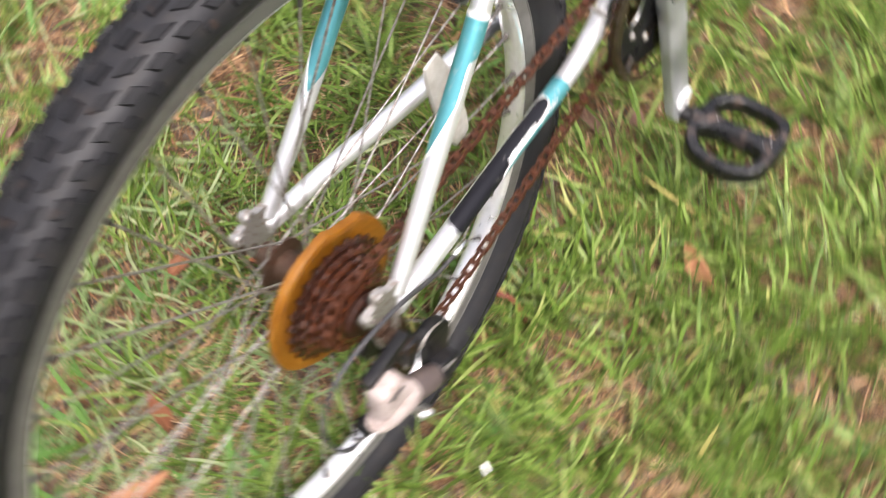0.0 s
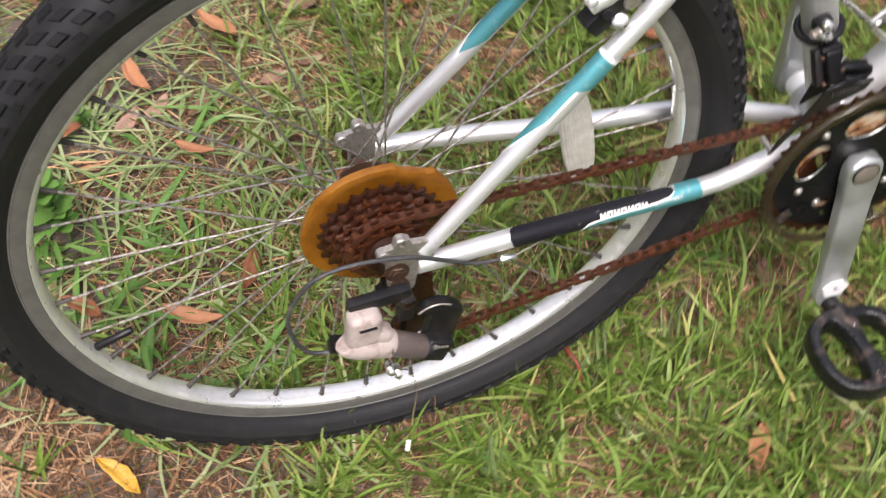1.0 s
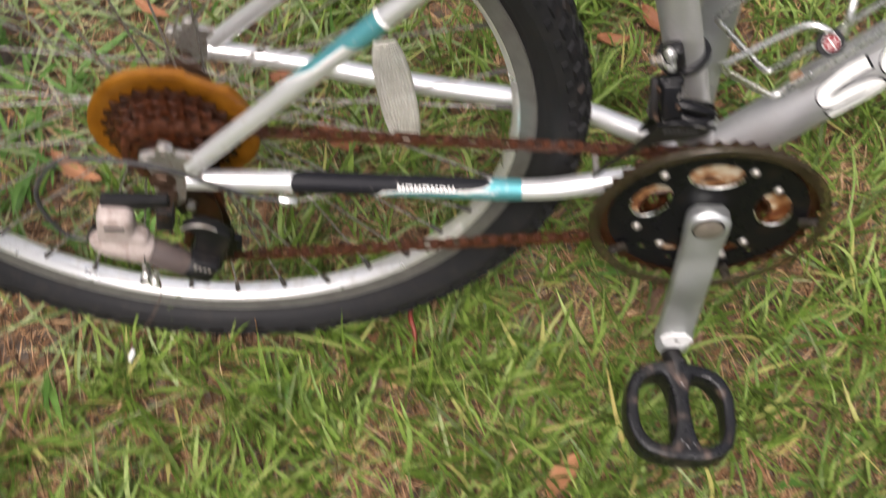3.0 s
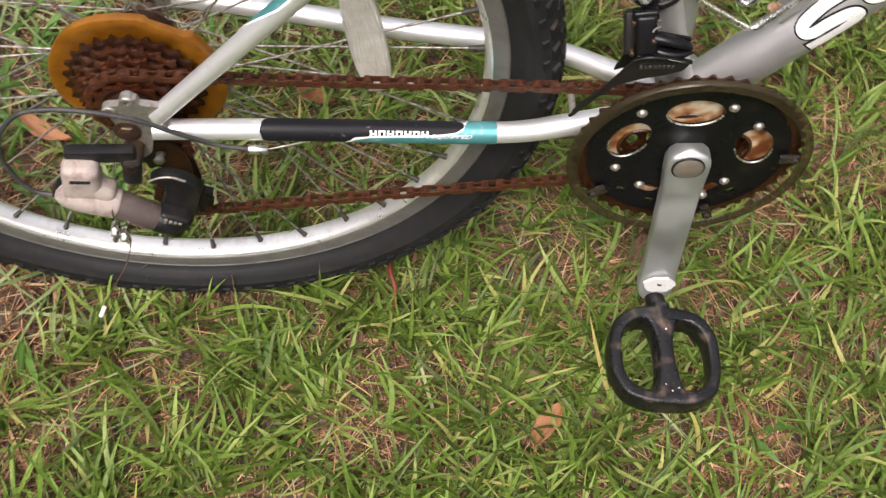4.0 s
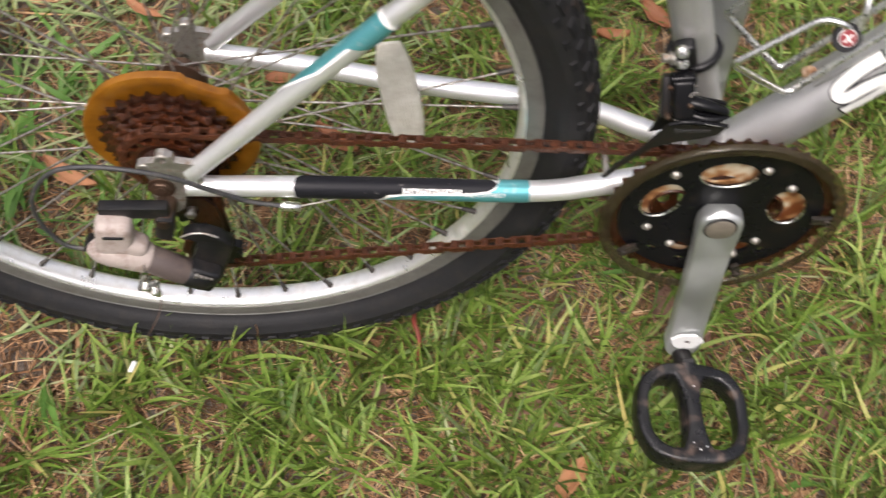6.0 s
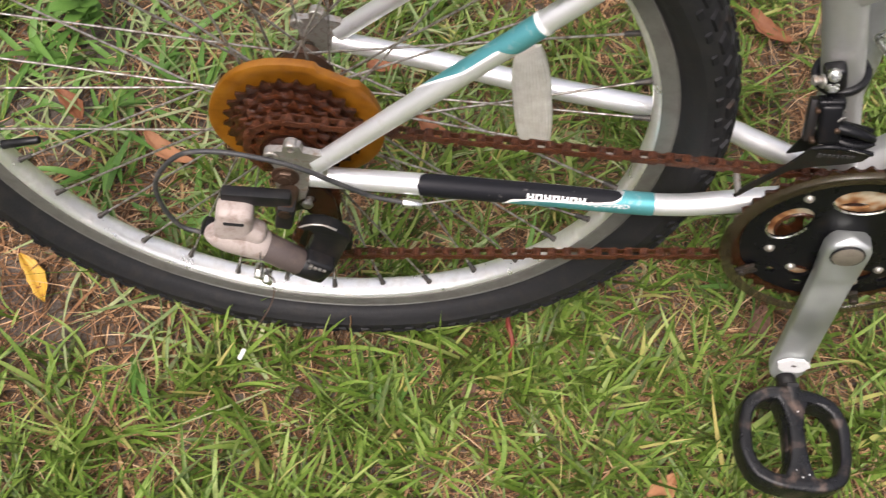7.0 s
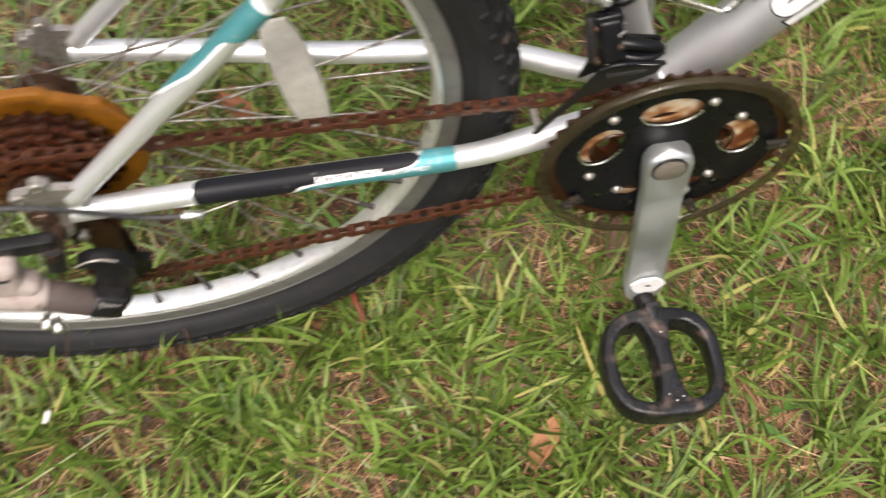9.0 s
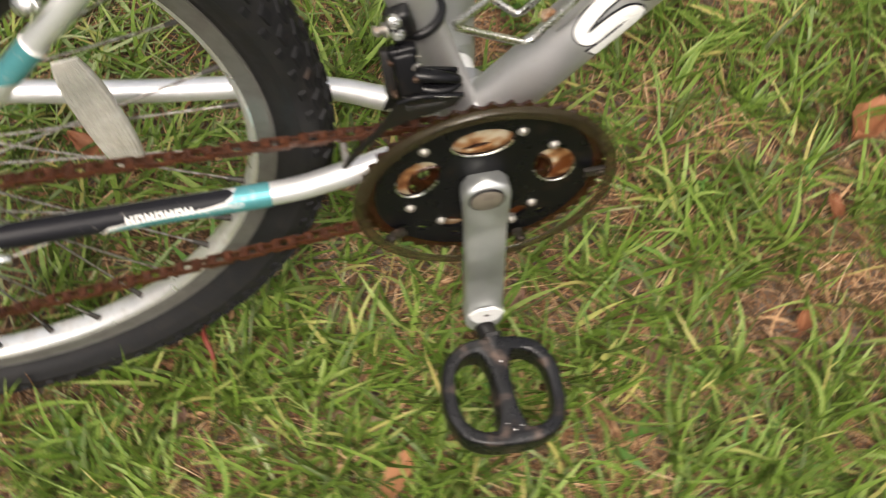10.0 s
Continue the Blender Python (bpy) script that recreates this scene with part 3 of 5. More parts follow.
half = [(0.2855, 0.0098), (0.2885, 0.0122), (0.2905, 0.0130), (0.2930, 0.0158), (0.2968, 0.0191), (0.3010, 0.0217), (0.3048, 0.0232), (0.3056, 0.0238), (0.3064, 0.0238), (0.3110, 0.0240), (0.3170, 0.0226), (0.3225, 0.0190), (0.3262, 0.0130), (0.3280, 0.0060)]
part("tyre", lathe([(r, -y) for r, y in half] + [(r, y) for r, y in reversed(half)], seg=192, closed=True), RUBBER, hub, "black rubber tyre")


def tread():
    verts, faces = [], []
    n = 88
    rows = ((0.0, 0.3268, 0.0088, 0.0160, 0.0, 0.0052), (-0.0108, 0.3250, 0.0086, 0.0165, 0.42, 0.0050), (0.0108, 0.3250, 0.0086, 0.0165, -0.42, 0.0050), (-0.0192, 0.3205, 0.0078, 0.0150, 0.30, 0.0052), (0.0192, 0.3205, 0.0078, 0.0150, -0.30, 0.0052), (-0.0236, 0.3140, 0.0062, 0.0095, 0.10, 0.0034), (0.0236, 0.3140, 0.0062, 0.0095, -0.10, 0.0034))
    for k, (y, r, wide, long, skew, high) in enumerate(rows):
        lean = {0.0: 0.0, 0.0108: 0.32, 0.0192: 0.80, 0.0236: 1.25}[abs(y)] * (1 if y > 0 else -1)
        for i in range(n):
            a = 2 * math.pi * (i + (0.5 if k in (1, 2, 5, 6) else 0.0)) / n
            rad, tang = Vector((math.cos(a), 0, math.sin(a))), Vector((-math.sin(a), 0, math.cos(a)))
            out = rad * math.cos(lean) + Vector((0, math.sin(lean), 0))
            across = (Vector((0, 1, 0)) * math.cos(lean) - rad * math.sin(lean)).normalized()
            base = rad * r + Vector((0, y, 0)) - out * 0.002
            at = len(verts)
            for h, shrink in ((0.0, 1.0), (high, 0.72)):
                for sx, sy in ((-1, -1), (1, -1), (1, 1), (-1, 1)):
                    verts.append(base + out * h + tang * (sx * long * shrink * 0.5 + sy * skew * wide) + across * (sy * wide * shrink * 0.5))
            faces += [(at + 4, at + 5, at + 6, at + 7)] + [(at + j, at + (j + 1) % 4, at + 4 + (j + 1) % 4, at + 4 + j) for j in range(4)]
    return fixed(mesh_of("tread", verts, faces, False))


tagged(part("tread", tread(), TREAD, hub, "worn knobbly tread"), kind="stuff")
spoke_mesh, nipple_mesh = tube([(0, 0, 0), (0, 0, 1)], 0.00095, 8), tube([(0, 0, 0), (0, 0, 0.004), (0, 0, 0.014)], (0.0030, 0.0023, 0.0019), 8)
spoke_mesh.materials.append(SPOKE)
nipple_mesh.materials.append(NIPPLE)
for i in range(36):
    a = radians(204 + 5 + 10 * i)
    flange = (0.0335, -0.0090)[i % 2]
    h = a + radians(62) * (1 if (i // 2) % 2 else -1)
    foot = Vector((0.0215 * math.cos(h), flange, 0.0215 * math.sin(h)))
    tip = Vector((0.2690 * math.cos(a), 0.0015 * (1 if flange > 0 else -1), 0.2690 * math.sin(a)))
    turn = (tip - foot).to_track_quat("Z", "Y").to_matrix().to_4x4()
    s = part("spoke", spoke_mesh, None, hub)
    s.matrix_local = Matrix.Translation(foot) @ turn @ Matrix.Diagonal((1, 1, (tip - foot).length, 1))
    q = part("nipple", nipple_mesh, None, hub)
    q.matrix_local = Matrix.Translation(tip) @ (foot - tip).to_track_quat("Z", "Y").to_matrix().to_4x4()
va = radians(204)
part("valve", rod((0.268 * math.cos(va), 0, 0.268 * math.sin(va)), (0.232 * math.cos(va), 0, 0.232 * math.sin(va)), 0.0040, 12, 0.0032, 0.0008), PLASTIC, hub, "black rubber valve")


def reflector():
    bm = bmesh.new()
    nu, nv = 26, 24
    grid = []
    for i in range(nu + 1):
        u = -1 + 2 * i / nu
        w = 0.0145 * (1 - 0.42 * abs(u) ** 3)
        row = []
        for j in range(nv + 1):
            v = -1 + 2 * j / nv
            d = 0.0040 * (1 - abs(v) ** 6) * (1 - abs(u) ** 10) + (0.0007 if j % 2 else 0.0)
            row.append(bm.verts.new((v * w, -d, u * 0.0595)))
        grid.append(row)
    back = [[bm.verts.new((v.co.x, 0.0022, v.co.z)) for v in row] for row in grid]
    for i in range(nu):
        for j in range(nv):
            bm.faces.new((grid[i][j], grid[i + 1][j], grid[i + 1][j + 1], grid[i][j + 1]))
            bm.faces.new((back[i][j], back[i][j + 1], back[i + 1][j + 1], back[i + 1][j]))
    edge = [(i, 0) for i in range(nu + 1)] + [(nu, j) for j in range(1, nv + 1)] + [(i, nv) for i in range(nu - 1, -1, -1)] + [(0, j) for j in range(nv - 1, 0, -1)]
    for (a, b), (c, d) in zip(edge, edge[1:] + edge[:1]):
        bm.faces.new((grid[a][b], back[a][b], back[c][d], grid[c][d]))
    bmesh.ops.recalc_face_normals(bm, faces=bm.faces)
    me = bpy.data.meshes.new("reflector")
    bm.to_mesh(me)
    bm.free()
    return me


lens = part("reflector", reflector(), REFLECTOR, hub, "clear ribbed plastic spoke reflector")
lens.matrix_local = Matrix.Translation((0.1732, -0.0045, 0.0485)) @ Matrix.Rotation(radians(-13.5), 4, "Y")
for me in (block((0, -0.0035, 0), (0.026, 0.006, 0.007), bevel=0.001), block((0, 0.001, -0.0615), (0.014, 0.004, 0.008), bevel=0.001)):
    part("reflector_clip", me, REFLECTOR, hub).matrix_local = lens.matrix_local

# sprockets, outermost last: pointed teeth; webs and gaps coloured darker for shade
def cog_outline(teeth, turn):
    r, out = 0.0127 * teeth / (2 * math.pi), []
    for i in range(teeth):
        for f, h in ((0.0, -0.0030), (0.16, -0.0027), (0.28, -0.0013), (0.40, 0.0010), (0.46, 0.0018), (0.54, 0.0018), (0.60, 0.0010), (0.72, -0.0013), (0.84, -0.0027)):
            a = 2 * math.pi * (i + f) / teeth + turn
            out.append(((r + h) * math.cos(a), (r + h) * math.sin(a)))
    return out


for i, teeth in enumerate((26, 23, 20, 18, 16, 14)):
    r = 0.0127 * teeth / (2 * math.pi)
    y = -0.0222 - 0.0048 * i
    part("sprocket", plate(cog_outline(teeth, 0.4 * i), y - 0.0013, y + 0.0012, [ring(0, 0, r - 0.0060, 36)]), COG if i else COG_DARK, hub, "rust-covered toothed sprocket rim")
    part("sprocket_web", plate(ring(0, 0, r - 0.0059, 36), y - 0.0007, y + 0.0007, [ring(0, 0, max(0.016, r - 0.014), 24)]), RUST_DARK, hub, "rusty sprocket web, darkened for its shade")
    part("sprocket_spacer", lathe([(r - 0.0125, y - 0.0040), (r - 0.0105, y - 0.0040), (r - 0.0105, y - 0.0006), (r - 0.0125, y - 0.0006)], seg=32, closed=True), RUST_DARK, hub, "rusty spacer, darkened for the shade in the gap")
part("freewheel_body", lathe([(0.010, -0.0525), (0.0175, -0.0525), (0.0185, -0.051), (0.0185, -0.018), (0.010, -0.018)], seg=32), RUST_DARK, hub)


def protector():
    """A shallow plastic dish with a rolled lip and a bite out of its upper edge."""
    profile = [(0.022, -0.0150), (0.056, -0.0168), (0.0600, -0.0182), (0.0672, -0.0190), (0.0690, -0.0184), (0.0696, -0.0170), (0.0690, -0.0118), (0.0676, -0.0112), (0.0672, -0.0168), (0.0600, -0.0160), (0.056, -0.0148), (0.022, -0.0132)]
    me = lathe(profile, seg=120, closed=True)
    for v in me.vertices:
        q, r = math.degrees(math.atan2(v.co.z, v.co.x)), math.hypot(v.co.x, v.co.z)
        dip = 0.0052 * max(0.0, 1 - ((q - 66) / 15) ** 2) ** 0.35 if abs(q - 66) < 15 else 0.0
        k = 1 - (dip + 0.0007 * math.sin(radians(5 * q))) / r * min(1.0, max(0.0, (r - 0.05) / 0.012))
        v.co.x, v.co.z = v.co.x * k, v.co.z * k
        v.co.y += 0.0006 * math.sin(radians(2 * q))
    return me


disc = part("spoke_protector", protector(), AMBER, hub, "stained amber plastic spoke protector disc")
disc.matrix_local = Matrix.Translation((0.0012, 0, -0.0004)) @ Matrix.Diagonal((0.972, 1, 0.975, 1))

# ---- crankset ----
crankset = part("crankset", lathe([(0.0, -0.060), (0.0085, -0.060), (0.0085, 0.060), (0.0, 0.060)], (BB[0], 0, BB[1]), 24), STEEL, bicycle, "triple crankset with rusty rings")
C = BB
windows = [ring(C[0] + 0.0515 * math.cos(a), C[1] + 0.0515 * math.sin(a), 0.0150, 24, 0.0220, a) for a in (radians(q) for q in (99, 165, 18))]
part("chainring", plate(toothed(*C, 44), -0.0545, -0.0520, [ring(*C, 0.0780, 64)]), COG_DARK, crankset, "rusty toothed outer ring")
part("spider", plate(ring(*C, 0.0795, 80), -0.0562, -0.0535, windows + [ring(C[0] + 0.052 * math.cos(a), C[1] + 0.052 * math.sin(a), 0.0070, 20, 0.010, a) for a in (radians(248), radians(304))] + [ring(C[0] + 0.066 * math.cos(a), C[1] + 0.066 * math.sin(a), 0.0030, 12, 0.005, a) for a in (radians(q) for q in (232, 258, 318))]), SPIDER, crankset, "black painted chainring plate")
slots = [ring(C[0] + r * math.cos(a), C[1] + r * math.sin(a), wide, 24, tall, a) for r, a, wide, tall in ((0.0385, radians(180), 0.0160, 0.0185), (0.0340, radians(4), 0.0165, 0.0190), (0.0385, radians(104), 0.0036, 0.0110), (0.0440, radians(250), 0.0105, 0.0150), (0.0440, radians(300), 0.0105, 0.0150))]
part("chainring", plate(toothed(*C, 34), -0.0495, -0.0475, slots + [ring(*C, 0.0170, 48)]), CREAM_RUST, crankset, "cream middle ring, rusting at its openings")
for hole in slots[:2] + slots[3:]:
    part("slot_lip", tube([(x, -0.0497, z) for x, z in hole + hole[:1]], 0.0015, 8), COG, crankset, "rusty edge of an opening")
for hole in windows:
    mid = sum(z for x, z in hole) / len(hole)
    edge = sorted((p for p in hole if p[1] < mid), key=lambda p: p[0])
    # bright strip along the lower half of each opening only
    part("window_rim", tube([(x, -0.0558, z) for x, z in edge], 0.0009, 8), CHROME, crankset, "thin bright lower edge")
part("chainring", plate(toothed(*C, 26), -0.0371, -0.0349, [ring(*C, 0.0300, 40), ring(C[0] - 0.040, C[1] - 0.010, 0.0045, 14, 0.007), ring(C[0] + 0.040, C[1] - 0.012, 0.0045, 14, 0.007)]), COG, crankset, "rusted inner ring")
part("ring_carrier", lathe([(0.0170, -0.0530), (0.0290, -0.0520), (0.0290, -0.0500), (0.0240, -0.0420), (0.0230, -0.0350), (0.0170, -0.0350)], (C[0], 0, C[1]), 48), RUST, crankset, "dark red rusted carrier")
guard = [(0.0850, -0.0600), (0.0856, -0.0613), (0.0868, -0.0616), (0.0900, -0.0612), (0.0930, -0.0616), (0.0942, -0.0600), (0.0944, -0.0575), (0.0932, -0.0565), (0.0905, -0.0590), (0.0860, -0.0595)]
part("chain_guard", lathe([(r + 0.0012, y - 0.0036) for r, y in guard], (C[0], 0, C[1]), 96, True), SMOKED, crankset, "smoked translucent plastic chain guard")
for q in (6, 220, 297):
    a = radians(q)
    tab = part("guard_tab", joined([block((0, 0, 0), (0.017, 0.004, 0.008), bevel=0.0012), rod((0.004, 0.002, 0), (0.004, -0.0035, 0), 0.0032, 10, lip=0.0006)]), GUARD_TAB, crankset)
    tab.matrix_local = Matrix.Translation((C[0] + 0.0800 * math.cos(a), -0.0605, C[1] + 0.0790 * math.sin(a))) @ Matrix.Rotation(-a, 4, "Y")
rivet_mesh = lathe([(0.0, -0.0030), (0.0014, -0.0030), (0.0024, -0.0026), (0.0036, -0.0008), (0.0042, -0.0006), (0.0042, 0.003)], seg=18)
for q, r in ((136, 0.0676), (73, 0.0630), (43, 0.0600), (-38, 0.0510), (203, 0.0570), (238, 0.0515), (-62, 0.0600)):
    v = part("rivet", rivet_mesh, STEEL, crankset)
    v.location = (C[0] + r * math.cos(radians(q)), -0.0562, C[1] + r * math.sin(radians(q)))


def crank_arm(side, tip):
    """A forged arm: rounded boss at the axle, flat tapering blade, round end."""
    a, b = Vector((C[0] - 0.0010, side * 0.064, C[1])), Vector(tip)
    d = (b - a).normalized()
    wide = Vector((0, 1, 0)).cross(d).normalized()
    out = Vector((0, side, 0))
    n, verts, faces = 60, [], []
    for i in range(n + 1):
        u = -0.105 + 1.185 * i / n
        p = a.lerp(b, u)
        if u < 0:
            k = max(0.0, 1 - (u / -0.105) ** 3.0)
            w, th = 0.0164 * k ** 0.45 + 0.0012, 0.0070 * k ** 0.25 + 0.0015
        elif u < 0.18:
            w, th = 0.0176 - 0.0018 * (u / 0.18) ** 1.5, 0.0085
        elif u < 0.90:
            f = (u - 0.18) / 0.72
            w, th = 0.0158 - 0.0004 * f, 0.0078 - 0.0012 * f
        else:
            f = (u - 0.90) / 0.18
            w, th = 0.0162 * math.sqrt(max(0.05, 1 - f ** 4 * 0.93)), 0.0066
        sec = [(-1, -0.6), (-1, 0.62), (-0.95, 0.84), (-0.84, 0.97), (0.0, 1.0), (0.84, 0.97), (0.95, 0.84), (1, 0.62), (1, -0.6), (0.8, -1), (-0.8, -1)]
        verts += [p + wide * (x * w) + out * (y * th) for x, y in sec]
    m = len(sec)
    for i in range(n):
        faces += [(i * m + j, i * m + (j + 1) % m, (i + 1) * m + (j + 1) % m, (i + 1) * m + j) for j in range(m)]
    faces += [tuple(range(m)), tuple(range(n * m, n * m + m))]
    part("crank_arm", sharp(fixed(mesh_of("arm", verts, faces)), 45), CRANK, crankset, "dull alloy crank arm")
    part("crank_cap", joined([lathe([(0.0, -0.0012), (0.0104, -0.0013), (0.0116, -0.0006), (0.0120, 0.002)], (a.x - 0.001, a.y + side * 0.0087, a.z + 0.003), 32) if side < 0 else lathe([(0.0, 0.002), (0.010, 0.0018), (0.011, -0.002)], (a.x, a.y + 0.0087, a.z), 32)]), CAP, crankset, "dull beige pressed cap")
    if side < 0:
        # black ring drawn in place of the shade in the cap's recess
        part("cap_shade_ring", tube([(a.x - 0.001 + 0.0124 * math.cos(g), a.y - 0.0082, a.z + 0.003 + 0.0124 * math.sin(g)) for g in (2 * math.pi * i / 40 for i in range(41))], 0.0009, 8), PLASTIC, crankset, "black ring for the shade in the groove round the cap")


# the boss's glare is in its white colour
part("axle_boss", lathe([(0.0, 0.036), (0.0125, 0.036), (0.0140, 0.039), (0.0140, 0.052), (0.0125, 0.055), (0.0, 0.055)], (C[0], 0, C[1]), 32), GLARE_WHITE, crankset, "left axle boss, coloured white for sky glare")
tip = (0.4470, -0.0780, -0.1680)
crank_arm(-1, tip)
crank_arm(1, (0.4160, 0.0780, 0.1690))
face_at = Vector((0.4462, -0.0852, -0.1525))
# worn face of the arm; the sky's reflection is painted in as white
end_face = part("worn_end", plate([((0.0138 + 0.0008 * math.sin(5 * a) + 0.0005 * math.sin(11 * a)) * math.cos(a), (0.0112 + 0.0009 * math.sin(6 * a + 1) + 0.0004 * math.sin(13 * a)) * math.sin(a)) for a in (2 * math.pi * i / 56 for i in range(56))], -0.0012, 0.0012), GLARE_WHITE, crankset, "worn crank end, sky glare in its white colour")
end_face.matrix_local = Matrix.Translation(face_at)
part("end_mark", block(face_at + Vector((0, -0.0012, 0.001)), (0.0042, 0.0010, 0.0026), (0, 15, 0), 0.0004), TAUPE, crankset, "small dark mark")


def pedal():
    """One moulded piece: a rounded cage with two D-shaped openings either side of a waisted barrel, on a short spindle."""
    x0, y0, z0 = 0.4510, -0.1455, -0.1790
    half, long, high = 0.0498, 0.0474, 0.0123

    def round_off(a, rx, ry, k):
        c, q = math.cos(a), math.sin(a)
        return (x0 + math.copysign(abs(c) ** (2 / k), c) * rx, y0 + math.copysign(abs(q) ** (2 / k), q) * ry)

    def waist(y):
        return 0.0070 + 0.0080 * (abs(y - y0) / 0.037) ** 2.6

    outer = [round_off(2 * math.pi * i / 72, half + 0.0006 * math.sin(7 * i), long, 2.75) for i in range(72)]
    openings = []
    for side in (-1, 1):
        rim = [round_off(math.pi / 2 - side * math.pi * i / 24, half - 0.0108, long - 0.0112, 2.9) for i in range(25)]
        rim = [p for p in rim if side * (p[0] - x0) > waist(p[1]) + 0.001]
        top, low = rim[0][1], rim[-1][1]
        inner = [(x0 + side * waist(low + (top - low) * i / 10), low + (top - low) * i / 10) for i in range(11)]
        openings.append(rim + inner)
    me = softened(plate(outer, -high, high, openings), 0.0032)
    for v in me.vertices:
        x, y, z = v.co
        sag = 0.0016 * math.sin(x * 90 + 1.0) * math.sin(z * 70) + 0.0035 * (abs(x - x0) / half) ** 2
        v.co = Vector((x, z, z0 + (y if y < 0 else y - sag)))
    frame_part = part("pedal", sharp(fixed(me), 50), PEDAL, bicycle, "scuffed black plastic pedal cage")
    part("pedal_barrel", tube([(x0, -0.0985, z0), (x0, -0.113, z0), (x0, -0.135, z0), (x0, -0.160, z0), (x0, -0.180, z0)], (0.0120, 0.0108, 0.0095, 0.0104, 0.0120), 20, 4, 1.12), PEDAL, frame_part)
    part("spindle", joined([rod((tip[0], tip[1] + 0.002, tip[2] - 0.008), (x0, -0.101, z0 + 0.002), 0.0086, 16, 0.0092), rod((x0 - 0.0003, -0.0915, z0 + 0.0045), (x0, -0.0960, z0 + 0.003), 0.0102, 6, lip=0.0008)]), FD_ARM, frame_part, "dark stained pedal spindle")
    # a few small white flecks on top of the pedal
    for x, y in ((-0.004, -0.030), (0.005, -0.022), (-0.002, -0.017), (0.007, -0.033), (0.001, -0.036), (0.002, 0.024)):
        part("fleck", block((x0 + x, y0 + y, z0 + 0.0118), (0.0014, 0.0011, 0.0012), (0, 0, 40 * x * 100), 0.0003), WHITE_DECAL, frame_part, "small white fleck")
    copy_thing(frame_part, Matrix.Translation((2 * C[0], 0, 2 * C[1])) @ Matrix.Rotation(math.pi, 4, "Y") @ Matrix.Scale(-1, 4, (0, 1, 0)))


pedal()

# ---- chain ----
def chain_path():
    """Points (x, y, z) of the roller centres, half an inch apart, round ring, cage and sprocket."""
    rc, rr, rj = 0.0325, 0.0527, 0.0225
    cog, big, upper, lower = Vector((0, 0)), Vector((C[0], C[1])), Vector((0.016, -0.056)), Vector((0.0300, -0.1195))

    def tangent(p, r, q, s, side):
        d = q - p
        a = math.atan2(d.y, d.x)
        b = math.asin(max(-1, min(1, (r - s) / d.length)))
        n = Vector((math.cos(a + side * (math.pi / 2 - b)), math.sin(a + side * (math.pi / 2 - b))))
        return p + n * r, q + n * s

    t0, t1 = tangent(cog, rc, big, rr, 1)
    line = [t0.lerp(t1, i / 30) for i in range(31)]
    a0, a1 = math.atan2(t1.y - big.y, t1.x - big.x), math.radians(-98)
    line += [big + rr * Vector((math.cos(a), math.sin(a))) for a in (a0 + (a1 - a0) * i / 24 for i in range(1, 25))]
    line.append(lower + Vector((0.010, -rj)))
    line += [lower + rj * Vector((math.cos(a), math.sin(a))) for a in (radians(q) for q in range(-80, -271, -20))]
    line += [upper + rj * Vector((math.cos(a), math.sin(a))) for a in (radians(q) for q in range(-70, 91, 20))]
    line += [cog + rc * Vector((math.cos(a), math.sin(a))) for a in (radians(q) for q in range(-110, -266, -10))]
    line.append(t0)
    full = [Vector((p.x, -0.0414 + 0.0054 * min(1.0, max(0.0, (p.x - 0.06) / 0.32)), p.y)) for p in line]
    out, carry = [full[0]], 0.0
    for p, q in zip(full, full[1:]):
        d = (q - p).length
        s = 0.0127 - carry
        while s <= d:
            out.append(p.lerp(q, s / d))
            s += 0.0127
        carry = d - (s - 0.0127)
    return out


def link_mesh(y):
    outline = []
    for i in range(24):
        a = 2 * math.pi * i / 24
        x, z = math.cos(a), math.sin(a)
        outline.append((math.copysign(0.00635, x) * min(1, abs(x) * 6) + 0.0038 * x, 0.0037 * z * (1 - 0.34 * max(0, 1 - abs(x) * 2.2))))
    m = joined([plate(outline, y, y + 0.0011), plate(outline, -y - 0.0011, -y)])
    m.materials.append(RUST)
    return m


rollers = chain_path()
pin = joined([rod((p.x, p.y - 0.0046, p.z), (p.x, p.y + 0.0046, p.z), 0.0019, 8) for p in rollers] + [rod((p.x, p.y - 0.0024, p.z), (p.x, p.y + 0.0024, p.z), 0.0038, 10) for p in rollers])
chain = part("chain", pin, RUST, bicycle, "rusty roller chain")
outer_link, inner_link = link_mesh(0.0030), link_mesh(0.0017)
for i, (p, q) in enumerate(zip(rollers, rollers[1:])):
    ob = part("link", (outer_link, inner_link)[i % 2], None, chain)
    d = q - p
    ob.matrix_local = Matrix.Translation((p + q) / 2) @ Matrix.Rotation(-math.atan2(d.z, d.x), 4, "Y")

# ---- rear derailleur ----
derailleur = part("rear_derailleur", joined([rod((0.003, -0.064, -0.017), (0.003, -0.088, -0.017), 0.0078, 20, lip=0.001), rod((0.003, -0.088, -0.017), (0.003, -0.0915, -0.017), 0.0052, 6)]), HUB, bicycle, "rear derailleur in black, beige and grey plastic")
part("upper_arm", joined([block((-0.0190, -0.0840, -0.0085), (0.052, 0.010, 0.013), (0, -3, 3), 0.003), block((0.0030, -0.0850, -0.0240), (0.0135, 0.013, 0.026), (0, 4, 0), 0.003)]), PLASTIC, derailleur, "black plastic arm")
column = block((-0.0340, -0.0925, -0.0330), (0.0300, 0.0225, 0.046), (0, 2, 4), 0.0090, 0.92, 5)
web = block((-0.0250, -0.0930, -0.0455), (0.0270, 0.0210, 0.028), (0, 32, 2), 0.0085, 0.9, 5)
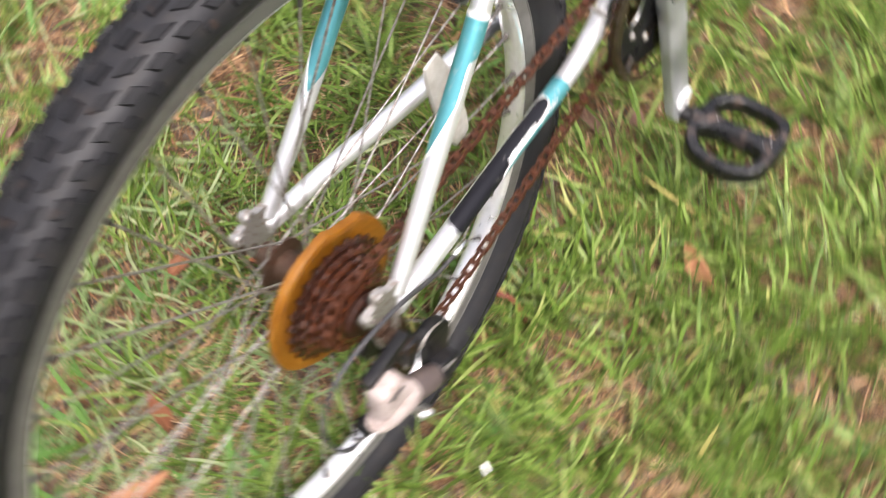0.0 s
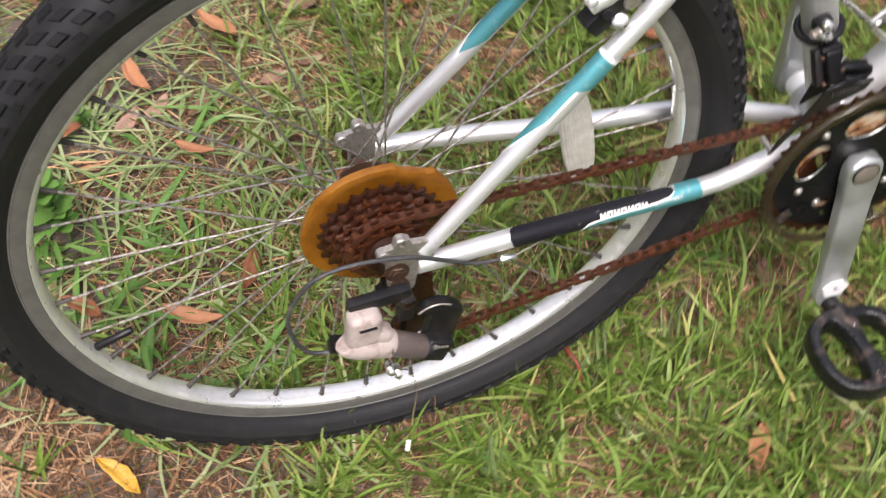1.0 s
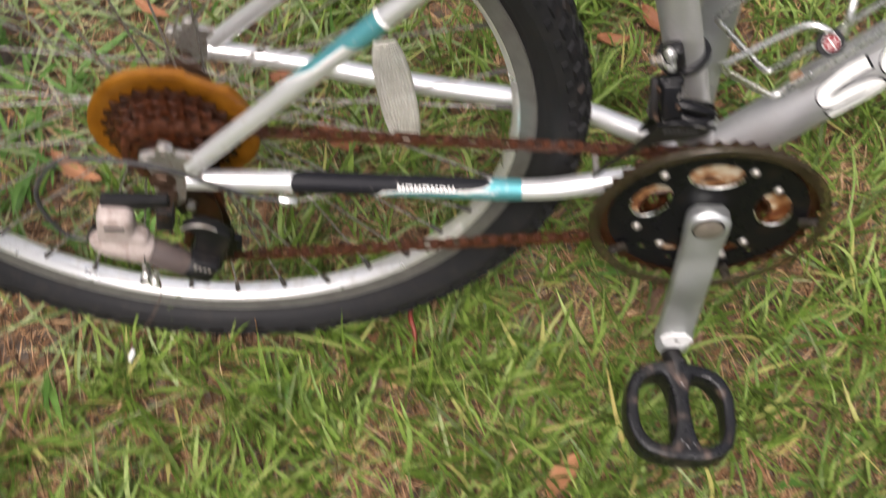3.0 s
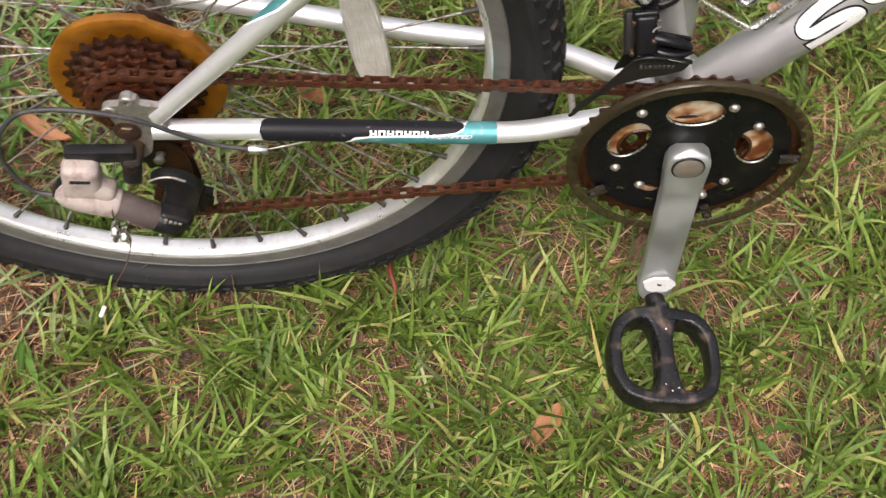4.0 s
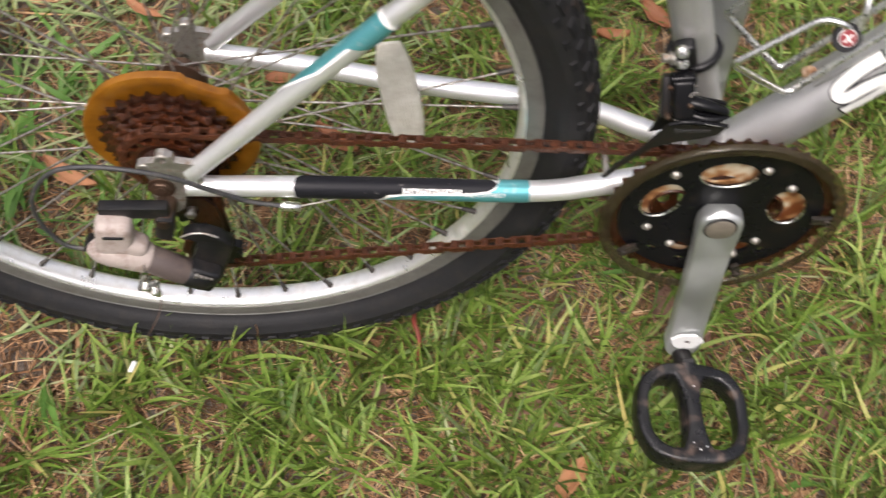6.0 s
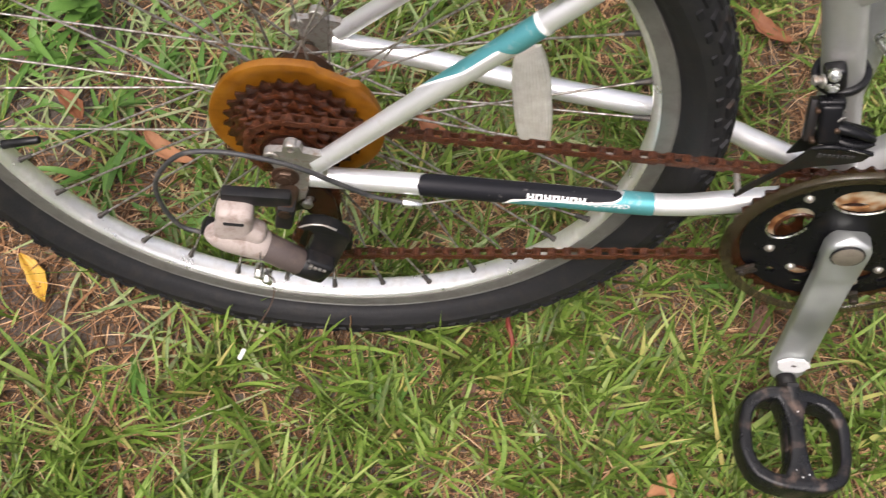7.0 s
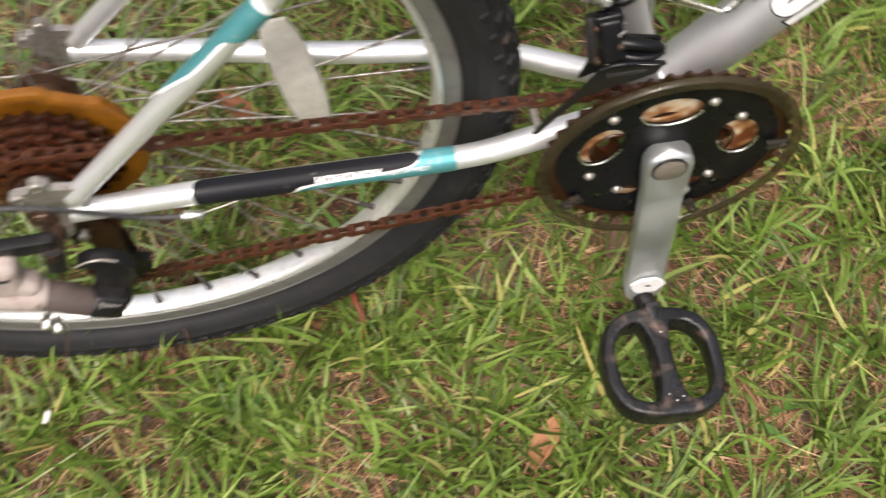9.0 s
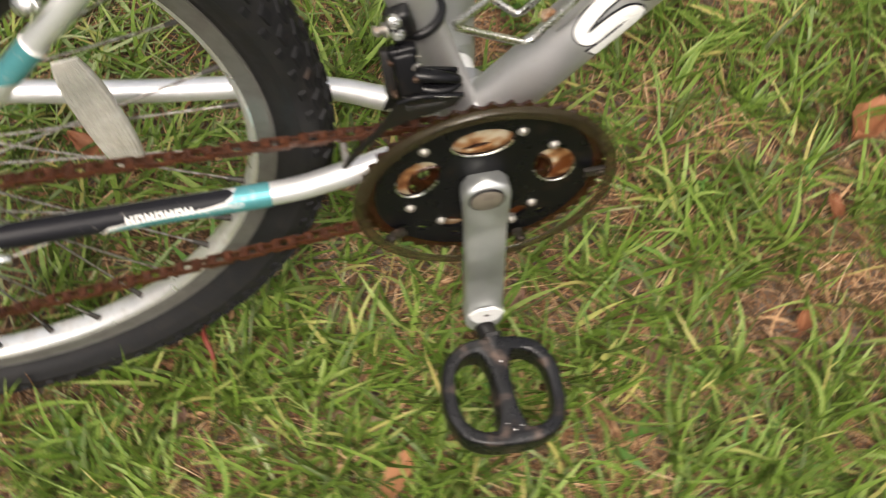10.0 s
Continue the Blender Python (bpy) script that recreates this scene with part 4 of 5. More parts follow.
shell = tube([(-0.0490, -0.0935, -0.0455), (-0.0475, -0.0937, -0.0470), (-0.0390, -0.0940, -0.0500), (-0.0260, -0.0942, -0.0525), (-0.0130, -0.0945, -0.0572), (-0.0105, -0.0945, -0.0582)], (0.0080, 0.0118, 0.0138, 0.0142, 0.0130, 0.0116), 28, 4, 0.95)
part("knuckle", joined([column, web, shell]), BEIGE, derailleur, "weathered beige plastic housing")
part("knuckle_seam", tube([(-0.0125, -0.0945 - 0.0121 * math.cos(a), -0.0570 + 0.0121 * math.sin(a)) for a in (2 * math.pi * i / 28 for i in range(29))], 0.0007, 6), PLASTIC, derailleur, "dark seam")
part("slot", block((-0.0325, -0.1036, -0.0200), (0.0150, 0.002, 0.0017), (0, 2, 5), 0.0004), PLASTIC, derailleur)
part("barrel", tube([(-0.0150, -0.0943, -0.0562), (-0.0130, -0.0944, -0.0570), (0.0020, -0.0950, -0.0655), (0.0155, -0.0950, -0.0735), (0.0175, -0.0950, -0.0745)], (0.0100, 0.0112, 0.0114, 0.0110, 0.0100), 28, 1), TAUPE, derailleur, "faded brown-grey plastic barrel")
part("end_cap", joined([tube([(0.0150, -0.0950, -0.0735), (0.0170, -0.0948, -0.0748), (0.0300, -0.0935, -0.0815), (0.0355, -0.0925, -0.0840)], (0.0096, 0.0112, 0.0116, 0.0080), 24), block((0.0285, -0.0905, -0.0800), (0.0245, 0.0200, 0.0260), (0, 22, 0), 0.004, 1.0, 3)]), PLASTIC, derailleur, "black plastic pivot end")
# logo on the end cap, drawn as plain grey bars
for k in range(4):
    part("logo_bar", block((0.0255 + 0.0036 * k, -0.1015 + 0.0004 * k, -0.0690 - 0.0014 * k), (0.0026, 0.0030, 0.0042 if k == 0 else 0.0020), (0, 20, 0), 0.0003), STEEL, derailleur, "small grey bar of a logo")
arch = [(0.0140, -0.0360), (0.0220, -0.0305), (0.0320, -0.0290), (0.0420, -0.0330), (0.0510, -0.0410), (0.0535, -0.0460), (0.0515, -0.0530), (0.0480, -0.0700), (0.0440, -0.0900), (0.0385, -0.1020), (0.0210, -0.1020), (0.0190, -0.0850), (0.0215, -0.0660), (0.0250, -0.0520), (0.0250, -0.0430), (0.0215, -0.0385), (0.0160, -0.0400)]
part("cage_mount", softened(plate(arch, -0.0885, -0.0770), 0.0018), PLASTIC, derailleur, "black plastic cage mount")
# thin steel strip along the mount's upper edge
part("cage_edge", tube([(x, -0.0878, z) for x, z in arch[:4]], 0.0009, 8, 3), STEEL, derailleur, "thin bright edge strip")
part("cage_plate", plate([(0.010, -0.036), (0.026, -0.034), (0.036, -0.044), (0.040, -0.062), (0.042, -0.100), (0.042, -0.132), (0.028, -0.140), (0.016, -0.128), (0.018, -0.092), (0.020, -0.066), (0.010, -0.060), (0.002, -0.048)], -0.0520, -0.0495, [ring(0.018, -0.050, 0.005, 14)]), RUST_DARK, derailleur, "dark rusty cage plate")
part("cage_plate", plate([(0.006, -0.040), (0.026, -0.040), (0.036, -0.060), (0.044, -0.104), (0.040, -0.134), (0.022, -0.134), (0.018, -0.095), (0.010, -0.066)], -0.0335, -0.0315), RUST_DARK, derailleur, "rusty cage plate")
for c in ((0.016, -0.056), (0.030, -0.1195)):
    part("jockey_wheel", plate(toothed(*c, 11, 0.005), -0.0450, -0.0375, [ring(*c, 0.004, 14)]), PLASTIC, derailleur, "dirty black jockey wheel")
    part("pivot_bolt", hexagon((c[0], -0.0550, c[1]), (c[0], -0.0300, c[1]), 0.0045), STEEL, derailleur)
for x, z in ((-0.0140, -0.0790), (-0.0075, -0.0860)):
    part("limit_screw", joined([hexagon((x, -0.098, z), (x, -0.110, z - 0.003), 0.0034), rod((x, -0.104, z + 0.004), (x + 0.002, -0.104, z - 0.012), 0.0024, 10)]), CHROME, derailleur, "bright cable screw")
part("mounting_lug", block((-0.0530, -0.0850, -0.0580), (0.016, 0.014, 0.012), (0, 24, 0), 0.004), PLASTIC, derailleur, "black cable lug")
loop = [(0.092, -0.0685, -0.0125), (0.065, -0.0705, -0.0070), (0.0416, -0.0760, 0.0100), (0.010, -0.0830, 0.0335), (-0.0211, -0.0850, 0.0416), (-0.0484, -0.0850, 0.0412), (-0.0709, -0.0850, 0.0332), (-0.0865, -0.0850, 0.0110), (-0.0926, -0.0855, -0.0117), (-0.0885, -0.0860, -0.0370), (-0.0766, -0.0870, -0.0580), (-0.0600, -0.0880, -0.0620)]
casing = part("gear_cable", tube(loop, 0.0019, 12, 8), CABLE, bicycle, "grey-black gear cable casing")
part("ferrule", rod((0.088, -0.0685, -0.0125), (0.103, -0.0675, -0.0135), 0.0040, 14, lip=0.0006), CHROME, casing, "bright end cap")
part("bare_cable", tube([(0.100, -0.0660, -0.0158), (0.18, -0.044, -0.0140), (0.30, -0.035, -0.0160), (0.36, -0.030, -0.0130)], 0.0007, 6, 4), STEEL, casing)
frayed = part("loose_wire", tube([(-0.008, -0.104, -0.0850), (0.000, -0.116, -0.0740), (0.000, -0.135, -0.0770), (-0.010, -0.155, -0.0880), (-0.0150, -0.166, -0.0950)], 0.00055, 6, 6), HUB, bicycle, "thin loose cable end")
part("wire_tip", rod((-0.0150, -0.1655, -0.0950), (-0.0180, -0.1720, -0.1005), 0.0017, 12, lip=0.0004), WHITE_DECAL, frayed, "white crimped tip")

# ---- front derailleur on the seat tube ----
def on_seat(s, x=0.0, y=0.0):
    """A point beside the seat tube: s metres up from the bottom bracket, x ahead of it, y to the left."""
    d = Vector((-0.3725, 0, 0.928))
    return Vector((0.43, 0, -0.005)) + d * s + Vector((0.928, 0, 0.3725)) * x + Vector((0, y, 0))


fd = part("front_derailleur", tube([on_seat(0.135, 0.0168 * math.cos(a), 0.0168 * math.sin(a)) for a in (2 * math.pi * i / 32 for i in range(33))], 0.0034, 10, 1, 1.6), PLASTIC, bicycle, "dirty black front derailleur")
part("clamp_body", joined([block((0.3650, -0.0205, 0.1390), (0.016, 0.012, 0.022), (0, -22, 0), 0.0045, 1.0, 3), block((0.3597, -0.0290, 0.1440), (0.0088, 0.010, 0.022), (0, -22, 0), 0.003)]), PLASTIC, fd, "black clamp body")
for x, z in ((0.3575, 0.1525), (0.3606, 0.1418)):
    part("clamp_bolt", joined([hexagon((x, -0.032, z), (x - 0.001, -0.0385, z + 0.003), 0.0030), rod((x, -0.030, z - 0.001), (x, -0.0350, z + 0.001), 0.0044, 16, lip=0.0006)]), CHROME, fd, "bright clamp bolt")
part("cable_screw", joined([rod((0.3480, -0.032, 0.1445), (0.3620, -0.028, 0.1445), 0.0024, 12), hexagon((0.3455, -0.0330, 0.1450), (0.3490, -0.0318, 0.1450), 0.0036)]), STEEL, fd, "bright cable screw")
part("clamp_washer", rod((0.3520, -0.0315, 0.1440), (0.3540, -0.0310, 0.1440), 0.0050, 18, lip=0.0005), STEEL, fd)
part("linkage", joined([block((0.3655, -0.0470, 0.1222), (0.0150, 0.0120, 0.0290), (-27, -13, 0), 0.0030, 1.0, 3), block((0.3628, -0.0395, 0.1335), (0.0185, 0.0100, 0.0080), (-20, -14, 0), 0.0025, 1.0, 3)]), SPIDER, fd, "glossy black linkage block")
part("linkage", block((0.3548, -0.0425, 0.1180), (0.0075, 0.0090, 0.032), (-26, -8, 0), 0.0024), FD_ARM, fd, "brown-stained inner arm")
part("spring", tube([(0.3712 + 0.0030 * math.cos(a), -0.0420 - 0.0010 * a, 0.1290 + 0.0030 * math.sin(a)) for a in (0.5 * i for i in range(20))], 0.0007, 6), STEEL, fd, "rusty coil spring")
# thin steel strip along the block's lower edge
part("bright_edge", tube([(0.3620, -0.0560, 0.1092), (0.3660, -0.0568, 0.1090), (0.3720, -0.0566, 0.1108), (0.3750, -0.0560, 0.1130)], 0.0007, 8, 4), STEEL, fd, "thin bright edge strip")
part("lever", tube([(0.3715, -0.0500, 0.1225), (0.3800, -0.0525, 0.1232), (0.3890, -0.0535, 0.1218), (0.3960, -0.0530, 0.1190), (0.3990, -0.0520, 0.1170)], (0.0042, 0.0036, 0.0032, 0.0028, 0.0018), 14, 4, 1.3), SPIDER, fd, "glossy black upper prong")
part("lever", tube([(0.3740, -0.0520, 0.1120), (0.3830, -0.0550, 0.1125), (0.3920, -0.0550, 0.1130), (0.3995, -0.0530, 0.1145)], (0.0036, 0.0032, 0.0030, 0.0018), 14, 4, 1.3), SPIDER, fd, "glossy black lower prong")
part("lever_web", block((0.3850, -0.0475, 0.1165), (0.0260, 0.0040, 0.0120), (-18, 8, 0), 0.0012), SPIDER, fd)
for q, r in (((0.3700, -0.0505, 0.1225), (0.3697, -0.0560, 0.1230)), ((0.3555, -0.040, 0.1285), (0.3550, -0.0460, 0.1290)), ((0.3580, -0.050, 0.1085), (0.3578, -0.0560, 0.1090))):
    part("pivot_pin", rod(q, r, 0.0019, 12, lip=0.0004), HUB, fd)
guide = [(0.4010, 0.1098), (0.3965, 0.1000), (0.3840, 0.0935), (0.3700, 0.0885), (0.3540, 0.0800), (0.3435, 0.0655), (0.3330, 0.0480), (0.3280, 0.0400), (0.3262, 0.0405), (0.3325, 0.0562), (0.3445, 0.0738), (0.3530, 0.0915), (0.3590, 0.1065), (0.3700, 0.1120), (0.3860, 0.1120)]
part("cage_plate", plate(guide, -0.0590, -0.0568), FD_ARM, fd, "outer guide plate")
part("cage_flange", tube([(0.3590, -0.0585, 0.1060), (0.3700, -0.0592, 0.1112), (0.3860, -0.0592, 0.1112), (0.4005, -0.0588, 0.1092)], (0.0016, 0.0022, 0.0022, 0.0014), 10, 5), SPIDER, fd, "rolled upper edge")
part("cage_plate", plate([(x, z - 0.004) for x, z in guide if x > 0.3535], -0.0415, -0.0397), PLASTIC, fd, "inner guide plate")
# thin steel strip along the edge of the guide plate
part("cage_rib", tube([(0.3750, -0.0600, 0.1130), (0.3870, -0.0606, 0.1118), (0.4000, -0.0596, 0.1094)], 0.0006, 8, 4), STEEL, fd, "thin bright edge strip")
part("cage_bridge", rod((0.3290, -0.0580, 0.0430), (0.3290, -0.0400, 0.0430), 0.0026, 10), STEEL, fd)
part("cage_bridge", block((0.378, -0.048, 0.1035), (0.024, 0.018, 0.004), (0, -6, 0), 0.001), PLASTIC, fd)
for k in range(8):
    part("raised_mark", block((0.3660 + 0.0032 * k, -0.0594, 0.1010 + 0.0004 * k), (0.0020, 0.001, 0.0030 if k else 0.0042), (0, -6, 0), 0.0003), CABLE, fd)

# ---- brake at the seat stay ----
brake = part("rear_brake", rod((0.160, -0.048, 0.209), (0.1555, -0.060, 0.2185), 0.0062, 20, lip=0.001), CHROME, bicycle, "silver cantilever rear brake with black pad")
for side in (-1, 1):
    part("brake_arm", tube([(0.1340, side * 0.0560, 0.2290), (0.1430, side * 0.0560, 0.2370), (0.1620, side * 0.0530, 0.2505), (0.1880, side * 0.0450, 0.2670)], (0.0042, 0.0064, 0.0078, 0.0070), 18, 6, 0.8), SILVER, brake, "polished brake arm")
    part("brake_pad", block((0.1480, side * 0.0490, 0.2215), (0.036, 0.016, 0.017), (0, -42, -8 * side), 0.003), PLASTIC, brake, "black rubber brake pad")
    part("pad_holder", joined([rod((0.1470, side * 0.0480, 0.2250), (0.1440, side * 0.0600, 0.2280), 0.0058, 18, lip=0.001), hexagon((0.1442, side * 0.0595, 0.2278), (0.1430, side * 0.0640, 0.2292), 0.0046)]), PLASTIC, brake, "black pad bolt")
    part("adjuster", tube([(0.1330, side * 0.0560, 0.2360), (0.1315, side * 0.0585, 0.2395), (0.1300, side * 0.0600, 0.2415), (0.1290, side * 0.0605, 0.2425)], (0.0026, 0.0046, 0.0044, 0.0020), 14, 2), RIM, brake, "dull knob")
    part("pivot", lathe([(0.0, -0.006), (0.0054, -0.006), (0.0066, -0.004), (0.0066, 0.006), (0.0, 0.006)], (0.1640, side * 0.0520, 0.2310), 24), STEEL, brake, "grey pivot washer")
part("stained_clip", block((0.1400, -0.0500, 0.2135), (0.010, 0.006, 0.009), (0, -42, 0), 0.0015), RUST, brake, "rusty clip")

# ---- bottle cage of bent wire ----
def on_down(along, out, y):
    """A point over the down tube: metres along from the bottom bracket, out from its axis, to the left."""
    return Vector((0.4305 + 0.570 * along - 0.8216 * out, y, 0.8216 * along + 0.570 * out))


cage = part("bottle_cage", block(on_down(0.170, 0.0225, 0.001), (0.120, 0.0200, 0.0025), (0, -55.2, 0), 0.001), FRAME, bicycle, "bright wire bottle cage with round badge")
badge = Vector((0.4550, -0.0450, 0.1920))
near = [(0.5320, -0.006, 0.2030), (0.5064, -0.007, 0.1660), (0.4790, -0.008, 0.1265), (0.4650, -0.0085, 0.1055), (0.4600, -0.0088, 0.0985), (0.4550, -0.0095, 0.0968), (0.4490, -0.012, 0.1005), (0.4030, -0.0335, 0.1415), (0.3965, -0.0358, 0.1485), (0.3990, -0.0365, 0.1550), (0.4280, -0.0370, 0.1880), (0.4380, -0.0385, 0.1985), (0.4480, -0.0420, 0.2010), badge + Vector((0.002, 0.002, 0.004))]
far = [(0.5300, 0.014, 0.2080), (0.5080, 0.0140, 0.1760), (0.4790, 0.0150, 0.1290), (0.4630, 0.0170, 0.1020), (0.4600, 0.0175, 0.0965), (0.4560, 0.0180, 0.0940), (0.4510, 0.0190, 0.0958), (0.4110, 0.0290, 0.1255), (0.4060, 0.0298, 0.1305), (0.4085, 0.0300, 0.1370), (0.4420, 0.0300, 0.1920), (0.4620, 0.0180, 0.2280), (0.4660, -0.0120, 0.2340), (0.4620, -0.0350, 0.2160), badge + Vector((0.008, 0.002, 0.006))]
for line in (near, far):
    part("cage_wire", tube(line, 0.0026, 10, 5), CHROME, cage, "bright bent wire")
for along in (0.110, 0.200):
    part("cage_bolt", joined([rod(on_down(along, 0.021, 0.004), on_down(along, 0.0265, 0.004), 0.0058, 18, lip=0.001), hexagon(on_down(along, 0.026, 0.004), on_down(along, 0.0300, 0.004), 0.0040)]), RUST_TAN, cage, "rusty cage bolt")
face = look(badge, badge + Vector((0.10, 0.80, -0.60))).to_3x3().to_4x4()
for name, r, lift, mat, label in (("badge", 0.0098, 0.0, PLASTIC, "round dark badge"), ("badge_ring", 0.0061, 0.0010, WHITE_DECAL, "white badge ring"), ("badge_face", 0.0056, 0.0018, BADGE_RED, "red badge centre")):
    me = lathe([(0.0, -0.0030), (r * 0.96, -0.0030), (r, -0.0022), (r, 0.0), (0.0, 0.0)], seg=36)
    ob = part(name, me, mat, cage, label)
    ob.matrix_local = Matrix.Translation(badge) @ face @ Matrix.Rotation(radians(-90), 4, "X") @ Matrix.Translation((0, -lift, 0))
for turn in (35, -50):
    ob = part("badge_mark", block((0.0, -0.0050, 0.0), (0.0010, 0.0006, 0.0075), (0, turn, 0), 0.0002), WHITE_DECAL, cage)
    ob.matrix_local = Matrix.Translation(badge) @ face @ Matrix.Rotation(radians(-90), 4, "X")

# ---- ground: one sheet, fine near the bicycle, out to the horizon ----
def lie(x, y):
    """Height of the soil."""
    n = noise.noise(Vector((x * 2.1, y * 2.1, 0.3))) * 0.010 + noise.noise(Vector((x * 9, y * 9, 2.0))) * 0.004
    fade = min(1.0, math.hypot(x - 0.2, y) / 0.5)
    return n * (0.35 + 0.65 * fade) - 0.004


def span(a, b, step, far):
    inner = list(np.arange(a, b + 1e-6, step))
    out, d = [], step
    while sum(out) < far:
        d *= 1.6
        out.append(d)
    cum = np.cumsum(out)
    return [a - c for c in reversed(cum)] + inner + [b + c for c in cum]


gx, gy = span(-0.9, 1.5, 0.025, 120), span(-0.7, 1.5, 0.025, 120)
gv = [(x, y, lie(x, y) + (noise.noise(Vector((x * 40, y * 40, 7))) * 0.0035 if abs(x) < 2 and abs(y) < 2 else 0)) for y in gy for x in gx]
nx = len(gx)
gf = [(j * nx + i, j * nx + i + 1, (j + 1) * nx + i + 1, (j + 1) * nx + i) for j in range(len(gy) - 1) for i in range(nx - 1)]
ground = new("ground", mesh_of("ground", gv, gf))
ground.data.materials.append(SOIL)
tagged(ground, "brown sandy lawn soil with thatch", "ground", kind="structure")

# ---- grass: tufts of bent blades, and dead straw lying between them ----
rng = np.random.default_rng(11)


# fallen leaves: x, y, heading, length, width, kind (0 orange-brown, 1 yellow, 2 dull)
LEAVES = [
    (-0.283, -0.008, -48, 0.060, 0.019, 1),
    (-0.176, 0.152, -26, 0.070, 0.020, 0),
    (-0.290, 0.193, -40, 0.055, 0.020, 0),
    (0.486, 0.410, -39, 0.062, 0.026, 0),
    (0.352, -0.177, 63, 0.056, 0.022, 0),
    (0.902, 0.108, 25, 0.085, 0.040, 0),
    (0.836, 0.028, 60, 0.030, 0.022, 0),
    (0.761, -0.089, 60, 0.030, 0.016, 0),
    (-0.066, 0.584, -68, 0.080, 0.024, 0),
    (-0.181, 0.526, -66, 0.070, 0.020, 0),
    (-0.271, 0.568, -5, 0.060, 0.022, 0),
    (-0.289, 0.450, 30, 0.075, 0.022, 0),
    (-0.252, 0.507, 70, 0.042, 0.022, 0),
    (-0.206, 0.461, 50, 0.050, 0.018, 2),
    (-0.166, 0.479, 45, 0.045, 0.018, 2),
    (-0.114, 0.466, 30, 0.040, 0.018, 2),
    (0.040, 0.497, 20, 0.040, 0.018, 2),
    (0.052, 0.602, 0, 0.050, 0.022, 2),
    (-0.131, 0.389, -30, 0.050, 0.016, 0),
    (-0.014, 0.483, 15, 0.040, 0.018, 2),
    (0.189, 0.564, 60, 0.050, 0.024, 0),
    (-0.105, 0.190, 60, 0.055, 0.020, 0),
    (0.107, 0.209, -30, 0.060, 0.024, 0),
    (0.040, 0.293, 10, 0.040, 0.020, 0),
    (0.617, -0.095, 70, 0.040, 0.020, 2),
    (0.425, 0.376, 10, 0.040, 0.018, 0),
    (0.301, -0.098, 12, 0.046, 0.026, 2),
    (0.338, -0.120, -12, 0.030, 0.015, 2),
    (0.162, -0.084, 80, 0.040, 0.014, 2),
    (0.453, 0.022, 70, 0.048, 0.024, 2),
    (0.490, -0.013, 20, 0.030, 0.020, 2),
    (-0.010, 0.640, 90, 0.060, 0.022, 0),
    (0.300, 0.720, 20, 0.060, 0.022, 0),
]


def clear(x, y):
    """Little grass grows where a leaf lies."""
    return 1.0 - 0.93 * max(math.exp(-(((x - q[0]) ** 2 + (y - q[1]) ** 2) / (0.50 * q[3]) ** 2) ** 2) for q in LEAVES)


def cover(x, y):
    """How densely green grass grows: in clumps with straw between, and thin on the worn soil behind the wheel."""
    n = 0.55 * noise.noise(Vector((x * 6.5, y * 6.5, 5.0))) + 0.75 * noise.noise(Vector((x * 21, y * 21, 1.0)))
    bare = math.exp(-(((x + 0.34) / 0.20) ** 2 + ((y - 0.08) / 0.17) ** 2)) + 0.8 * math.exp(-(((x + 0.18) / 0.30) ** 2 + ((y - 0.50) / 0.28) ** 2))
    thick = 0.45 * math.exp(-(((x - 0.31) / 0.13) ** 2 + ((y + 0.13) / 0.11) ** 2))
    return max(0.03, min(1.0, 0.42 + 1.10 * n - 1.05 * bare + thick)) * clear(x, y)


def thatch(x, y):
    """How thickly the dead grass lies: patches of soil show on the worn ground behind the wheel."""
    worn_soil = math.exp(-(((x + 0.30) / 0.24) ** 2 + ((y - 0.45) / 0.40) ** 2))
    return max(0.05, min(1.0, 0.75 + 0.6 * noise.noise(Vector((x * 8, y * 8, 9.0))) - 0.75 * worn_soil))


